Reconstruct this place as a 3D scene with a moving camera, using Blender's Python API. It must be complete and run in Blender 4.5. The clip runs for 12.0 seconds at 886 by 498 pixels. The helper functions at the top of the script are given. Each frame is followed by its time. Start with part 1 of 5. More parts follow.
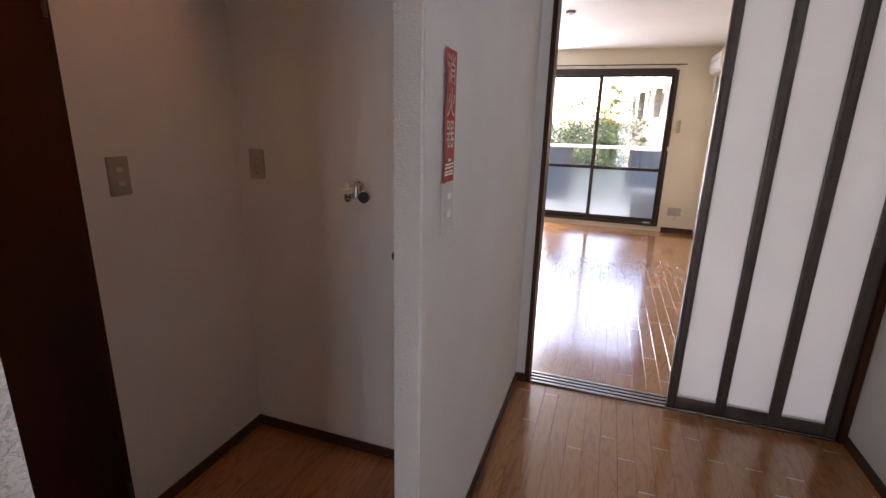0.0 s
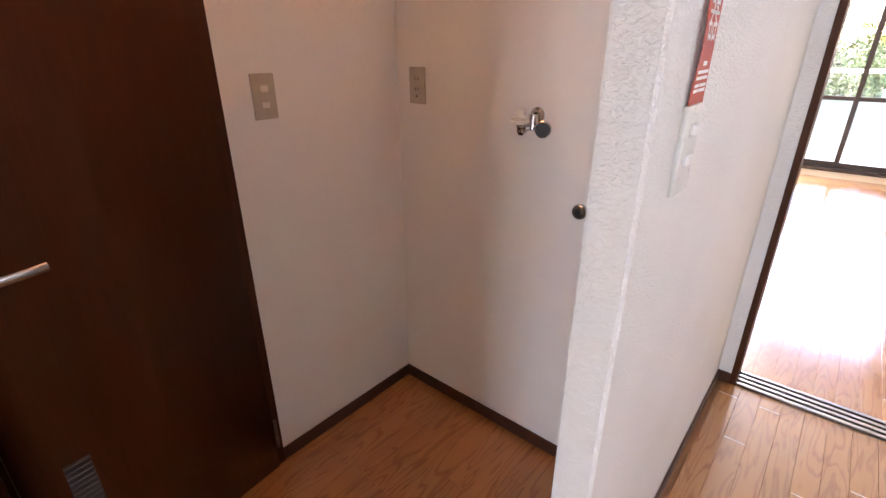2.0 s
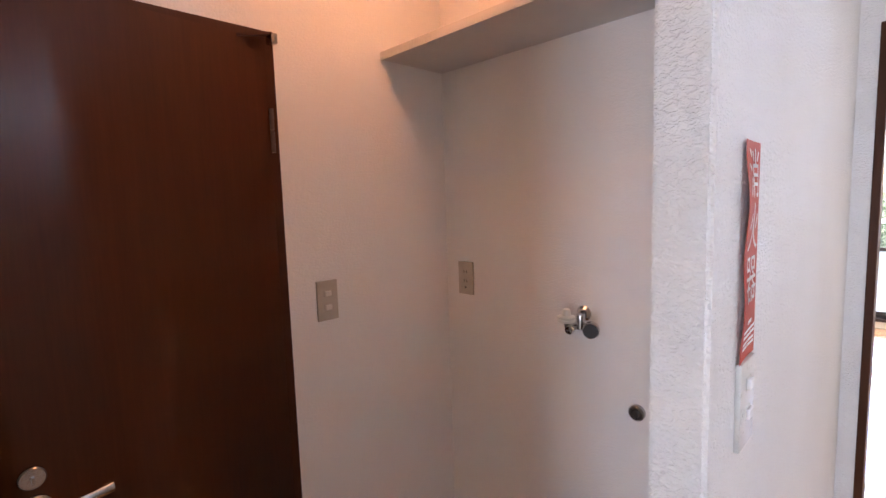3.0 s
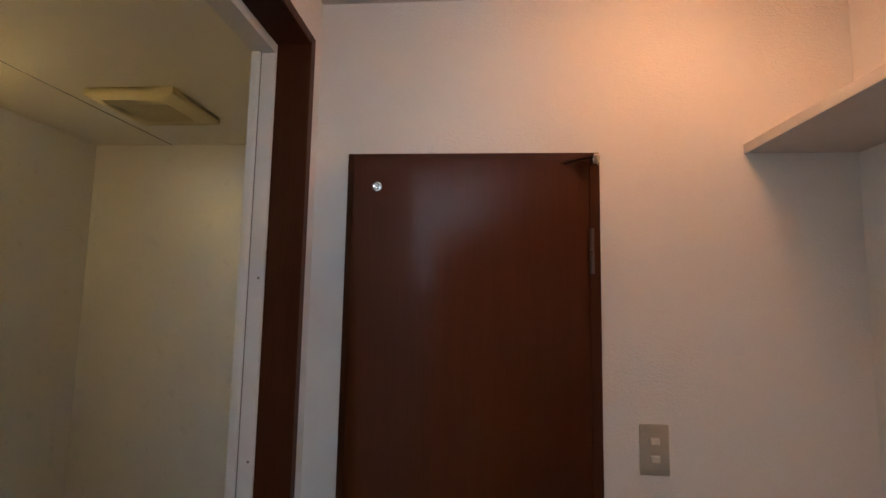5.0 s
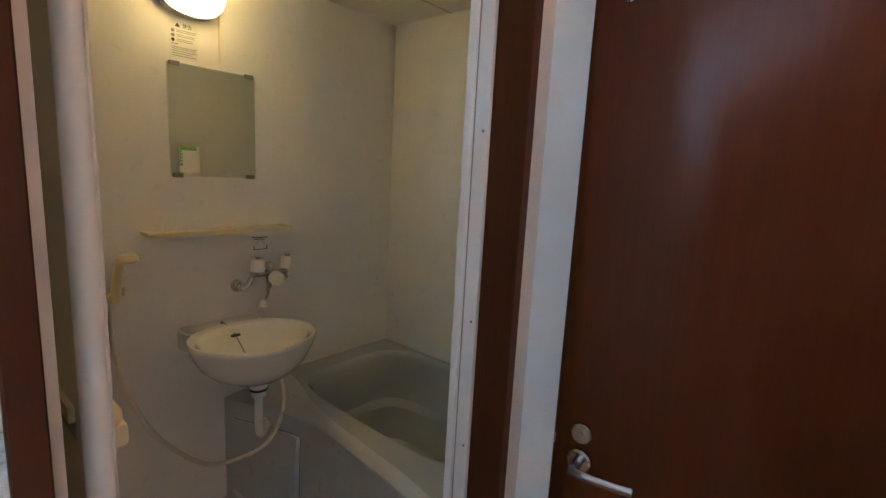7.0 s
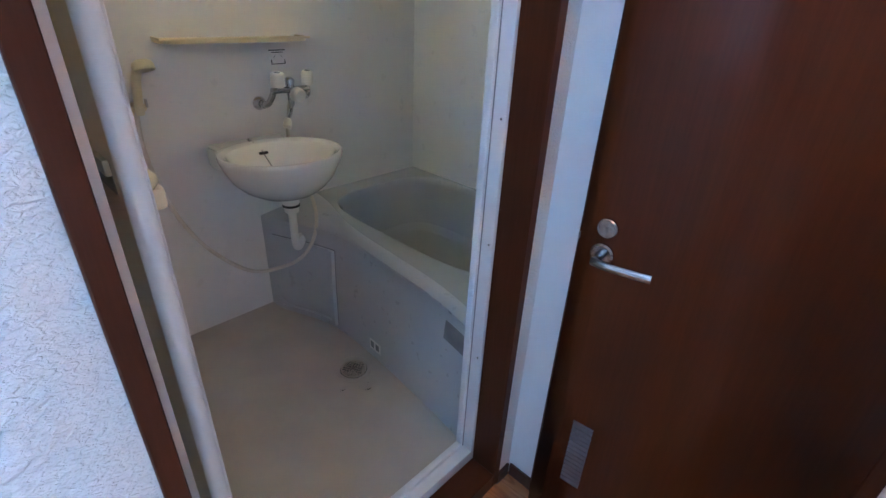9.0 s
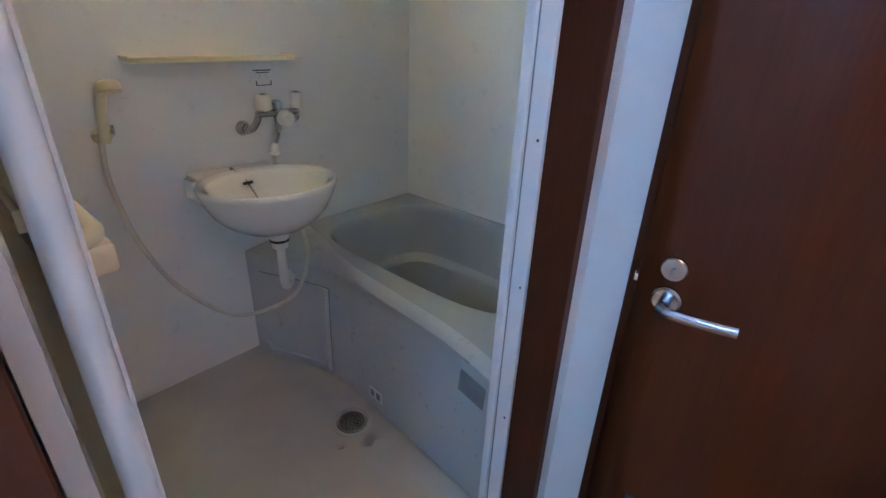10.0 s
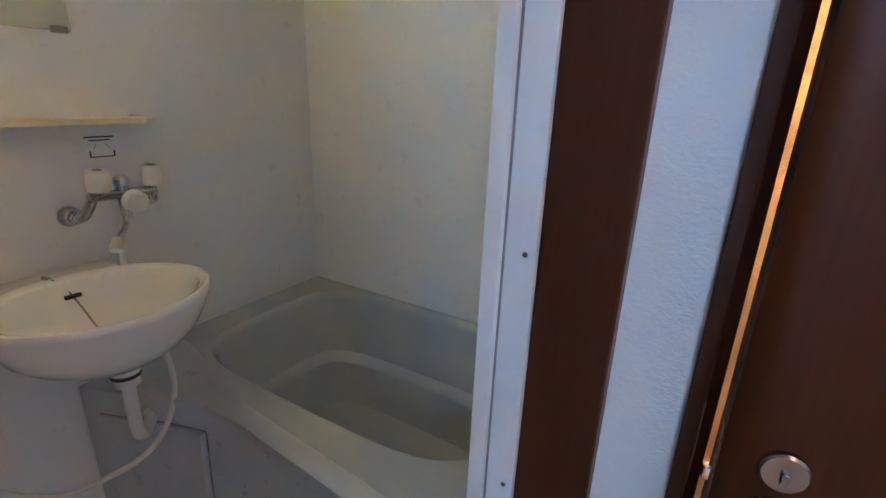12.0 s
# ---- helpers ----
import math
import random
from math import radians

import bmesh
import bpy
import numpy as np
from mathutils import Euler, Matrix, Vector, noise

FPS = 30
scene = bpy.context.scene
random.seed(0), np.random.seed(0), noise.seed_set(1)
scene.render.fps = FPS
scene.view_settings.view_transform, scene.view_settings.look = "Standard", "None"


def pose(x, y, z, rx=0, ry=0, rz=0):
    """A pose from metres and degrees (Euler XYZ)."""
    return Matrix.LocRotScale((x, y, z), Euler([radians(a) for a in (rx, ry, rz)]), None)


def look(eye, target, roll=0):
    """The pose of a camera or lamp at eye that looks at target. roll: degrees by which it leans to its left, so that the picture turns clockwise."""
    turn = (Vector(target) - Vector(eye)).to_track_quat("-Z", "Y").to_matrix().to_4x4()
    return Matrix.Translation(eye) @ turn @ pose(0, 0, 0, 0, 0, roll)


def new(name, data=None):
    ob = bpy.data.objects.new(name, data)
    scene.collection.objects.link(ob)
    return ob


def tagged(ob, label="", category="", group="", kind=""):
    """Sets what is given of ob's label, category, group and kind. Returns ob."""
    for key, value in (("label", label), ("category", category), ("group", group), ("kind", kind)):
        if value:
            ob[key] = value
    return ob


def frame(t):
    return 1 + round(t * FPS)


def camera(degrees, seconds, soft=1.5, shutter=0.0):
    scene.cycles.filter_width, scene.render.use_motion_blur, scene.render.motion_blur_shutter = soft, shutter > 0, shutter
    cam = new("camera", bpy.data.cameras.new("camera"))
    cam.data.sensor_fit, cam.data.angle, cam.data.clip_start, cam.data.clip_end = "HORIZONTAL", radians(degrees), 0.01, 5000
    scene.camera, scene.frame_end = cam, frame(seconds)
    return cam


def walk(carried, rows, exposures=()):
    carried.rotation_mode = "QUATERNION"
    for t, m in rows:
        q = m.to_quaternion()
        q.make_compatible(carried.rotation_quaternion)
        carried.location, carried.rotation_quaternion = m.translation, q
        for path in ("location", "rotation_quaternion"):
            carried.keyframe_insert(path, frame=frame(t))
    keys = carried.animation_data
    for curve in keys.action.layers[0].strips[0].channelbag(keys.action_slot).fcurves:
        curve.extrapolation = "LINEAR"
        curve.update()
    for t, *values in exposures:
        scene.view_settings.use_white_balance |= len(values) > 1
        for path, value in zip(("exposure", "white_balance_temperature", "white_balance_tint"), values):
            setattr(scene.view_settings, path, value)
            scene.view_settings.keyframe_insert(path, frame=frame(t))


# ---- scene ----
# ------------------------------------------------------------ camera
cam = camera(86.67, 12.0)
PATH = [  # seconds, x, y, z, yaw, pitch, roll
    (0.0, 0.4337, 0.2550, 1.4362, 18.997, -15.083, 1.480),
    (0.5, 0.3863, 0.3970, 1.4277, 28.664, -18.679, 1.166),
    (1.0, 0.3580, 0.5325, 1.3924, 35.420, -22.369, 0.575),
    (1.5, 0.2968, 0.5882, 1.3600, 38.252, -25.493, 0.274),
    (2.0, 0.2352, 0.6105, 1.3656, 40.479, -23.031, -0.151),
    (2.5, 0.2264, 0.6100, 1.4343, 42.529, -15.352, -0.721),
    (3.0, 0.2249, 0.5988, 1.5332, 45.598, -5.794, -1.818),
    (3.5, 0.2234, 0.5794, 1.6034, 51.854, 3.131, -2.184),
    (3.7, 0.2190, 0.5921, 1.6405, 56.418, 3.832, -1.719),
    (5.3, 0.2093, 0.9514, 1.6129, 103.114, 5.218, 1.437),
    (5.5, 0.1680, 0.9748, 1.6251, 108.690, 4.590, 1.590),
    (6.0, 0.0723, 0.9871, 1.6105, 123.338, 1.753, 2.319),
    (6.5, -0.0210, 0.9875, 1.5871, 128.487, -3.351, 2.561),
    (7.0, -0.0494, 0.9773, 1.5542, 130.249, -9.211, 2.977),
    (7.5, -0.0658, 0.9763, 1.5087, 132.009, -16.162, 3.090),
    (7.7, -0.0618, 0.9751, 1.5015, 132.304, -18.810, 3.320),
    (9.3, -0.0461, 0.9855, 1.4262, 132.509, -28.116, 2.541),
    (9.5, -0.0601, 0.9590, 1.4190, 132.091, -27.270, 2.466),
    (10.0, -0.1275, 0.7953, 1.3936, 130.665, -25.022, 2.231),
    (10.5, -0.1967, 0.6675, 1.3625, 130.456, -22.658, 1.773),
    (11.0, -0.3486, 0.5941, 1.3501, 129.677, -20.915, 1.289),
    (11.5, -0.4433, 0.5192, 1.3531, 126.708, -19.663, 1.653),
    (12.0, -0.4445, 0.5138, 1.3756, 120.282, -18.242, 2.145),
]


def eye_pose(x, y, z, yaw, pitch, roll):
    return pose(x, y, z) @ pose(0, 0, 0, 0, 0, yaw) @ pose(0, 0, 0, 90 + pitch) @ pose(0, 0, 0, 0, 0, roll)


EXPOSURES = [  # seconds, stops, kelvin, tint
    (0.0, 5.20, 8150, 33),
    (0.5, 5.35, 8150, 33),
    (1.0, 5.85, 8200, 32),
    (1.5, 6.5, 8100, 33),
    (2.5, 6.90, 7900, 34),
    (3.7, 6.4, 6700, 29),
    (5.5, 6.45, 7000, 12),
    (6.0, 6.60, 6350, 9),
    (6.5, 6.75, 6500, 12),
    (7.5, 7.20, 5300, 11),
    (9.5, 7.60, 4550, 12),
    (11.0, 7.60, 4550, 12),
    (11.5, 7.40, 4550, 10),
    (12.0, 7.50, 4950, 13),
]
walk(cam, [(r[0], eye_pose(*r[1:])) for r in PATH], EXPOSURES)

# ------------------------------------------------------------ light
world = bpy.data.worlds.new("sky")
scene.world = world
world.use_nodes = True
_wt = world.node_tree
_sky = _wt.nodes.new("ShaderNodeTexSky")
_sky.sky_type = "NISHITA"
_sky.sun_disc = False
_sky.sun_elevation = radians(48)
_sky.sun_rotation = radians(273)
_wt.nodes["Background"].inputs["Strength"].default_value = 0.06
_wt.links.new(_sky.outputs["Color"], _wt.nodes["Background"].inputs["Color"])

sun = new("sun", bpy.data.lights.new("sun", "SUN"))
sun.data.energy = 0.5
sun.data.angle = radians(12)
sun.data.color = (1.0, 0.95, 0.88)
sun.matrix_world = look((-12, -0.6, 13), (0, 0, 0))


def opening_light(name, at, facing, width, height, watts):
    """An area lamp on the room side of a pane, in place of sky light."""
    lamp = new(name, bpy.data.lights.new(name, "AREA"))
    lamp.data.shape = "RECTANGLE"
    lamp.data.size, lamp.data.size_y = width, height
    lamp.data.energy = watts
    lamp.data.color = (0.60, 0.81, 1.0)
    lamp.matrix_world = look(at, Vector(at) + Vector(facing))
    return lamp


opening_light("kitchen_window_light", (1.675, 1.475, 2.20), (-1, 0, -0.001), 0.50, 0.31, 0.062)
# lamp of the assumed sidelight, brightens the hall from behind
opening_light("sidelight_light", (0.85, -1.63, 1.075), (0, 1, 0.001), 0.46, 1.70, 0.38)
# added lamp in the window's unseen left strip; brightens the room, not the view
opening_light("balcony_window_light", (-0.585, 7.47, 1.13), (0, -1, 0.001), 0.30, 1.95, 3.0)


# ------------------------------------------------------------ materials
def node_mat(name):
    m = bpy.data.materials.new(name)
    m.use_nodes = True
    nt = m.node_tree
    return m, nt, nt.nodes["Principled BSDF"]


def coords(nt, scale=(1, 1, 1), object_space=False):
    tc = nt.nodes.new("ShaderNodeTexCoord")
    mp = nt.nodes.new("ShaderNodeMapping")
    mp.inputs["Scale"].default_value = scale
    if object_space:
        nt.links.new(tc.outputs["Object"], mp.inputs["Vector"])
    else:
        geo = nt.nodes.new("ShaderNodeNewGeometry")
        nt.links.new(geo.outputs["Position"], mp.inputs["Vector"])
    return mp


def noise_tex(nt, vec, scale, detail=4.0, rough=0.55, distort=0.0):
    n = nt.nodes.new("ShaderNodeTexNoise")
    n.inputs["Scale"].default_value = scale
    n.inputs["Detail"].default_value = detail
    n.inputs["Roughness"].default_value = rough
    n.inputs["Distortion"].default_value = distort
    nt.links.new(vec.outputs[0], n.inputs["Vector"])
    return n


def ramp(nt, src, stops):
    r = nt.nodes.new("ShaderNodeValToRGB")
    while len(r.color_ramp.elements) < len(stops):
        r.color_ramp.elements.new(0.5)
    for e, (p, c) in zip(r.color_ramp.elements, stops):
        e.position = p
        e.color = (*c, 1) if len(c) == 3 else c
    nt.links.new(src, r.inputs["Fac"])
    return r


def bump(nt, bsdf, height, strength, distance):
    b = nt.nodes.new("ShaderNodeBump")
    b.inputs["Strength"].default_value = strength
    b.inputs["Distance"].default_value = distance
    nt.links.new(height, b.inputs["Height"])
    nt.links.new(b.outputs["Normal"], bsdf.inputs["Normal"])
    return b


def mottled(name, a, b, scale=6.0, rough=0.5, metal=0.0, bump_scale=0.0, bump_mm=0.3, coat=0.0, rough_var=0.08):
    """A plain finish with two shades that drift into one another, uneven gloss and a fine relief."""
    m, nt, bs = node_mat(name)
    v = coords(nt)
    n = noise_tex(nt, v, scale, 5)
    r = ramp(nt, n.outputs["Fac"], [(0.3, a), (0.7, b)])
    nt.links.new(r.outputs["Color"], bs.inputs["Base Color"])
    n2 = noise_tex(nt, v, scale * 7, 3)
    mr = nt.nodes.new("ShaderNodeMapRange")
    mr.inputs["To Min"].default_value = max(0.02, rough - rough_var)
    mr.inputs["To Max"].default_value = min(1.0, rough + rough_var)
    nt.links.new(n2.outputs["Fac"], mr.inputs["Value"])
    nt.links.new(mr.outputs["Result"], bs.inputs["Roughness"])
    bs.inputs["Metallic"].default_value = metal
    bs.inputs["Coat Weight"].default_value = coat
    if bump_scale:
        n3 = noise_tex(nt, v, bump_scale, 3)
        bump(nt, bs, n3.outputs["Fac"], 0.6, bump_mm / 1000)
    return m


def wallpaper(name, a, b, relief=1.0):
    """White vinyl wall covering with a pressed, wavy stucco relief."""
    m, nt, bs = node_mat(name)
    v = coords(nt)
    big = noise_tex(nt, v, 1.7, 4)
    r = ramp(nt, big.outputs["Fac"], [(0.3, a), (0.7, b)])
    nt.links.new(r.outputs["Color"], bs.inputs["Base Color"])
    bs.inputs["Roughness"].default_value = 0.62
    press = coords(nt, (1.0, 1.0, 1.6))
    sw = noise_tex(nt, press, 120, 1.6, 0.5, 0.7)
    rr = ramp(nt, sw.outputs["Fac"], [(0.36, (0, 0, 0)), (0.62, (1, 1, 1))])
    fine = noise_tex(nt, v, 420, 2)
    mix = nt.nodes.new("ShaderNodeMath")
    mix.operation = "MULTIPLY_ADD"
    mix.inputs[1].default_value = 0.25
    nt.links.new(fine.outputs["Fac"], mix.inputs[0])
    nt.links.new(rr.outputs["Color"], mix.inputs[2])
    bump(nt, bs, mix.outputs[0], 1.0 * relief, 0.0017)
    return m


def veneer(name, dark, light, axis="z", rough=0.34, per_object=False, scale=1.0, coat=0.3, grain=0.5, spec=0.5):
    """Wood whose grain runs along one axis."""
    m, nt, bs = node_mat(name)
    stretch = {"x": (0.05, 1, 1), "y": (1, 0.05, 1), "z": (1, 1, 0.05)}[axis]
    v = coords(nt, tuple(s * scale for s in stretch))
    if per_object:
        oi = nt.nodes.new("ShaderNodeObjectInfo")
        add = nt.nodes.new("ShaderNodeVectorMath")
        add.operation = "MULTIPLY_ADD"
        comb = nt.nodes.new("ShaderNodeCombineXYZ")
        for i in range(3):
            nt.links.new(oi.outputs["Random"], comb.inputs[i])
        add.inputs[1].default_value = (37.0, 23.0, 11.0)
        nt.links.new(comb.outputs[0], add.inputs[0])
        nt.links.new(v.outputs[0], add.inputs[2])
        v = add
    fig = noise_tex(nt, v, 9, 3, 0.5, 1.2)
    wav = nt.nodes.new("ShaderNodeMath")
    wav.operation = "MULTIPLY"
    wav.inputs[1].default_value = 26.0
    sn = nt.nodes.new("ShaderNodeMath")
    sn.operation = "SINE"
    nt.links.new(fig.outputs["Fac"], wav.inputs[0])
    nt.links.new(wav.outputs[0], sn.inputs[0])
    fib = noise_tex(nt, v, 170, 3, 0.6)
    a1 = nt.nodes.new("ShaderNodeMath")
    a1.operation = "MULTIPLY_ADD"
    a1.inputs[1].default_value = 0.22 * grain
    nt.links.new(sn.outputs[0], a1.inputs[0])
    nt.links.new(fib.outputs["Fac"], a1.inputs[2])
    src = a1
    if per_object:
        a2 = nt.nodes.new("ShaderNodeMath")
        a2.operation = "MULTIPLY_ADD"
        a2.inputs[1].default_value = 0.30
        nt.links.new(oi.outputs["Random"], a2.inputs[0])
        nt.links.new(a1.outputs[0], a2.inputs[2])
        sub = nt.nodes.new("ShaderNodeMath")
        sub.operation = "SUBTRACT"
        sub.inputs[1].default_value = 0.15
        nt.links.new(a2.outputs[0], sub.inputs[0])
        src = sub
    r = ramp(nt, src.outputs[0], [(0.08, dark), (0.92, light)])
    nt.links.new(r.outputs["Color"], bs.inputs["Base Color"])
    smear = noise_tex(nt, coords(nt), 3.0, 5)
    mr = nt.nodes.new("ShaderNodeMapRange")
    mr.inputs["To Min"].default_value = max(0.05, rough - 0.09)
    mr.inputs["To Max"].default_value = rough + 0.10
    nt.links.new(smear.outputs["Fac"], mr.inputs["Value"])
    nt.links.new(mr.outputs["Result"], bs.inputs["Roughness"])
    bs.inputs["Coat Weight"].default_value = coat
    bs.inputs["Coat Roughness"].default_value = 0.2
    bs.inputs["Specular IOR Level"].default_value = spec
    bump(nt, bs, fib.outputs["Fac"], 0.15, 0.0004)
    return m


def plank_oak(name, vein, wood, pale):
    """Varnished oak: cathedral figure drawn by thin dark veins, shifted from plank to plank."""
    m, nt, bs = node_mat(name)
    oi = nt.nodes.new("ShaderNodeObjectInfo")
    comb = nt.nodes.new("ShaderNodeCombineXYZ")
    for i in range(3):
        nt.links.new(oi.outputs["Random"], comb.inputs[i])
    shift = nt.nodes.new("ShaderNodeVectorMath")
    shift.operation = "MULTIPLY_ADD"
    shift.inputs[1].default_value = (41.0, 29.0, 13.0)
    nt.links.new(comb.outputs[0], shift.inputs[0])
    nt.links.new(coords(nt, (1.0, 0.13, 1.0)).outputs[0], shift.inputs[2])
    fig = noise_tex(nt, shift, 12.0, 2, 0.45, 0.4)
    turn = nt.nodes.new("ShaderNodeMath")
    turn.operation = "MULTIPLY"
    turn.inputs[1].default_value = 74.0
    sn = nt.nodes.new("ShaderNodeMath")
    sn.operation = "SINE"
    nt.links.new(fig.outputs["Fac"], turn.inputs[0])
    nt.links.new(turn.outputs[0], sn.inputs[0])
    band = nt.nodes.new("ShaderNodeMapRange")
    band.inputs["From Min"].default_value = 0.25
    band.inputs["From Max"].default_value = 1.0
    band.inputs["To Max"].default_value = 0.8
    nt.links.new(sn.outputs[0], band.inputs["Value"])
    pores = noise_tex(nt, shift, 190, 2, 0.6)
    stretch = noise_tex(nt, shift, 2.2, 3)
    breakup = nt.nodes.new("ShaderNodeMath")
    breakup.operation = "MULTIPLY"
    nt.links.new(band.outputs["Result"], breakup.inputs[0])
    nt.links.new(pores.outputs["Fac"], breakup.inputs[1])
    tone = nt.nodes.new("ShaderNodeMath")
    tone.operation = "MULTIPLY_ADD"
    tone.inputs[1].default_value = 0.45
    nt.links.new(oi.outputs["Random"], tone.inputs[0])
    nt.links.new(stretch.outputs["Fac"], tone.inputs[2])
    base = ramp(nt, tone.outputs[0], [(0.35, wood), (1.0, pale)])
    mx = nt.nodes.new("ShaderNodeMix")
    mx.data_type = "RGBA"
    nt.links.new(breakup.outputs[0], mx.inputs["Factor"])
    nt.links.new(base.outputs["Color"], mx.inputs[6])
    mx.inputs[7].default_value = (*vein, 1)
    nt.links.new(mx.outputs[2], bs.inputs["Base Color"])
    smear = noise_tex(nt, coords(nt), 3.0, 5)
    mr = nt.nodes.new("ShaderNodeMapRange")
    mr.inputs["To Min"].default_value = 0.15
    mr.inputs["To Max"].default_value = 0.30
    nt.links.new(smear.outputs["Fac"], mr.inputs["Value"])
    nt.links.new(mr.outputs["Result"], bs.inputs["Roughness"])
    bs.inputs["Coat Weight"].default_value = 0.8
    bs.inputs["Coat Roughness"].default_value = 0.12
    wave = noise_tex(nt, coords(nt, (1.0, 0.5, 1.0)), 26, 2)
    bump(nt, bs, wave.outputs["Fac"], 0.25, 0.0016)
    return m


def glass_mat(name, rough=0.0, color=(0.95, 0.97, 0.97)):
    m, nt, bs = node_mat(name)
    bs.inputs["Base Color"].default_value = (*color, 1)
    bs.inputs["Transmission Weight"].default_value = 1.0
    bs.inputs["IOR"].default_value = 1.45
    if rough:
        n = noise_tex(nt, coords(nt), 260, 2)
        mr = nt.nodes.new("ShaderNodeMapRange")
        mr.inputs["To Min"].default_value = rough - 0.08
        mr.inputs["To Max"].default_value = rough + 0.08
        nt.links.new(n.outputs["Fac"], mr.inputs["Value"])
        nt.links.new(mr.outputs["Result"], bs.inputs["Roughness"])
    else:
        bs.inputs["Roughness"].default_value = 0.0
    return m


def glow(name, color, strength):
    m, nt, bs = node_mat(name)
    bs.inputs["Base Color"].default_value = (0.9, 0.9, 0.88, 1)
    bs.inputs["Emission Color"].default_value = (*color, 1)
    bs.inputs["Emission Strength"].default_value = strength
    return m


def sheet_mat(name, color):
    """A milky plastic sheet that lets some light through."""
    m, nt, bs = node_mat(name)
    out = nt.nodes["Material Output"]
    n = noise_tex(nt, coords(nt), 2.2, 4)
    r = ramp(nt, n.outputs["Fac"], [(0.3, tuple(c * 0.94 for c in color)), (0.7, color)])
    nt.links.new(r.outputs["Color"], bs.inputs["Base Color"])
    bs.inputs["Roughness"].default_value = 0.45
    tr = nt.nodes.new("ShaderNodeBsdfTranslucent")
    nt.links.new(r.outputs["Color"], tr.inputs["Color"])
    mx = nt.nodes.new("ShaderNodeMixShader")
    mx.inputs[0].default_value = 0.75
    nt.links.new(bs.outputs[0], mx.inputs[1])
    nt.links.new(tr.outputs[0], mx.inputs[2])
    nt.links.new(mx.outputs[0], out.inputs["Surface"])
    return m


M_WALL = wallpaper("white_wallpaper", (0.76, 0.735, 0.70), (0.82, 0.80, 0.765))
M_WALLC = wallpaper("cream_wallpaper", (0.76, 0.69, 0.56), (0.81, 0.74, 0.61))
M_WALLS = wallpaper("smooth_white_wallpaper", (0.76, 0.735, 0.70), (0.82, 0.80, 0.765), 0.3)
M_CEIL = wallpaper("ceiling_paper", (0.76, 0.735, 0.70), (0.81, 0.79, 0.755), 0.5)
M_DOOR = veneer("reddish_brown_veneer", (0.054, 0.0138, 0.0034), (0.078, 0.0215, 0.0056), "z", 0.37, coat=0.02, grain=0.45, spec=0.17)
M_FRAME = veneer("dark_brown_trim", (0.050, 0.0145, 0.0050), (0.072, 0.0225, 0.0085), "z", 0.45, coat=0.02, grain=0.3, spec=0.16)
M_BASE = mottled("baseboard_brown", (0.045, 0.015, 0.009), (0.075, 0.026, 0.015), 14, 0.4)
M_PLANK = plank_oak("oak_plank", (0.17, 0.056, 0.016), (0.37, 0.150, 0.050), (0.45, 0.198, 0.072))
M_GROOVE = mottled("plank_joint", (0.24, 0.105, 0.042), (0.31, 0.145, 0.062), 9, 0.6)
M_JOINT = mottled("pale_butt_joint", (0.74, 0.62, 0.46), (0.82, 0.70, 0.54), 30, 0.4)
M_BATHWALL = mottled("bath_wall_panel", (0.79, 0.785, 0.765), (0.84, 0.835, 0.815), 2.2, 0.30, bump_scale=240, bump_mm=0.12)
M_BATHCEIL = mottled("bath_ceiling_panel", (0.78, 0.765, 0.72), (0.82, 0.805, 0.76), 2.0, 0.38)
M_BATHFLOOR = mottled("bath_floor_resin", (0.44, 0.41, 0.36), (0.51, 0.48, 0.43), 5, 0.36, bump_scale=160, bump_mm=0.5)
M_TUB = mottled("grey_bath_resin", (0.42, 0.435, 0.435), (0.47, 0.485, 0.485), 3, 0.16, coat=0.3)
M_APRON = mottled("grey_apron_resin", (0.47, 0.485, 0.495), (0.52, 0.535, 0.545), 3, 0.30, bump_scale=300, bump_mm=0.1)
M_CERAMIC = mottled("white_basin_gloss", (0.76, 0.75, 0.71), (0.80, 0.79, 0.75), 4, 0.10, coat=0.6, rough_var=0.03)
M_CREAM = mottled("cream_plastic", (0.72, 0.64, 0.42), (0.78, 0.70, 0.48), 12, 0.35)
M_IVORY = mottled("ivory_plastic", (0.74, 0.71, 0.62), (0.79, 0.76, 0.68), 14, 0.32)
M_HOSE = mottled("cream_hose", (0.62, 0.58, 0.50), (0.70, 0.66, 0.58), 40, 0.4, bump_scale=500, bump_mm=0.2)
M_PVC = mottled("white_pipe", (0.74, 0.73, 0.69), (0.79, 0.78, 0.74), 12, 0.35)
M_CHROME = mottled("chrome", (0.58, 0.58, 0.59), (0.66, 0.66, 0.67), 20, 0.06, 1.0, rough_var=0.03)
M_SATIN = mottled("satin_steel", (0.33, 0.32, 0.31), (0.40, 0.39, 0.38), 30, 0.24, 1.0)
M_ALU = mottled("white_coated_aluminium", (0.66, 0.67, 0.67), (0.73, 0.74, 0.74), 8, 0.34)
M_STILE = mottled("bronze_aluminium", (0.085, 0.066, 0.058), (0.12, 0.096, 0.085), 18, 0.38, 0.4)
M_SASH = mottled("dark_bronze_sash", (0.030, 0.020, 0.016), (0.046, 0.032, 0.026), 18, 0.4, 0.3)
M_SHEET = sheet_mat("milky_panel", (0.88, 0.88, 0.88))
M_FOLD = sheet_mat("folding_door_sheet", (0.62, 0.58, 0.50))
M_GLASS = glass_mat("near_clear_glass", 0.0, (0.92, 0.95, 0.95))
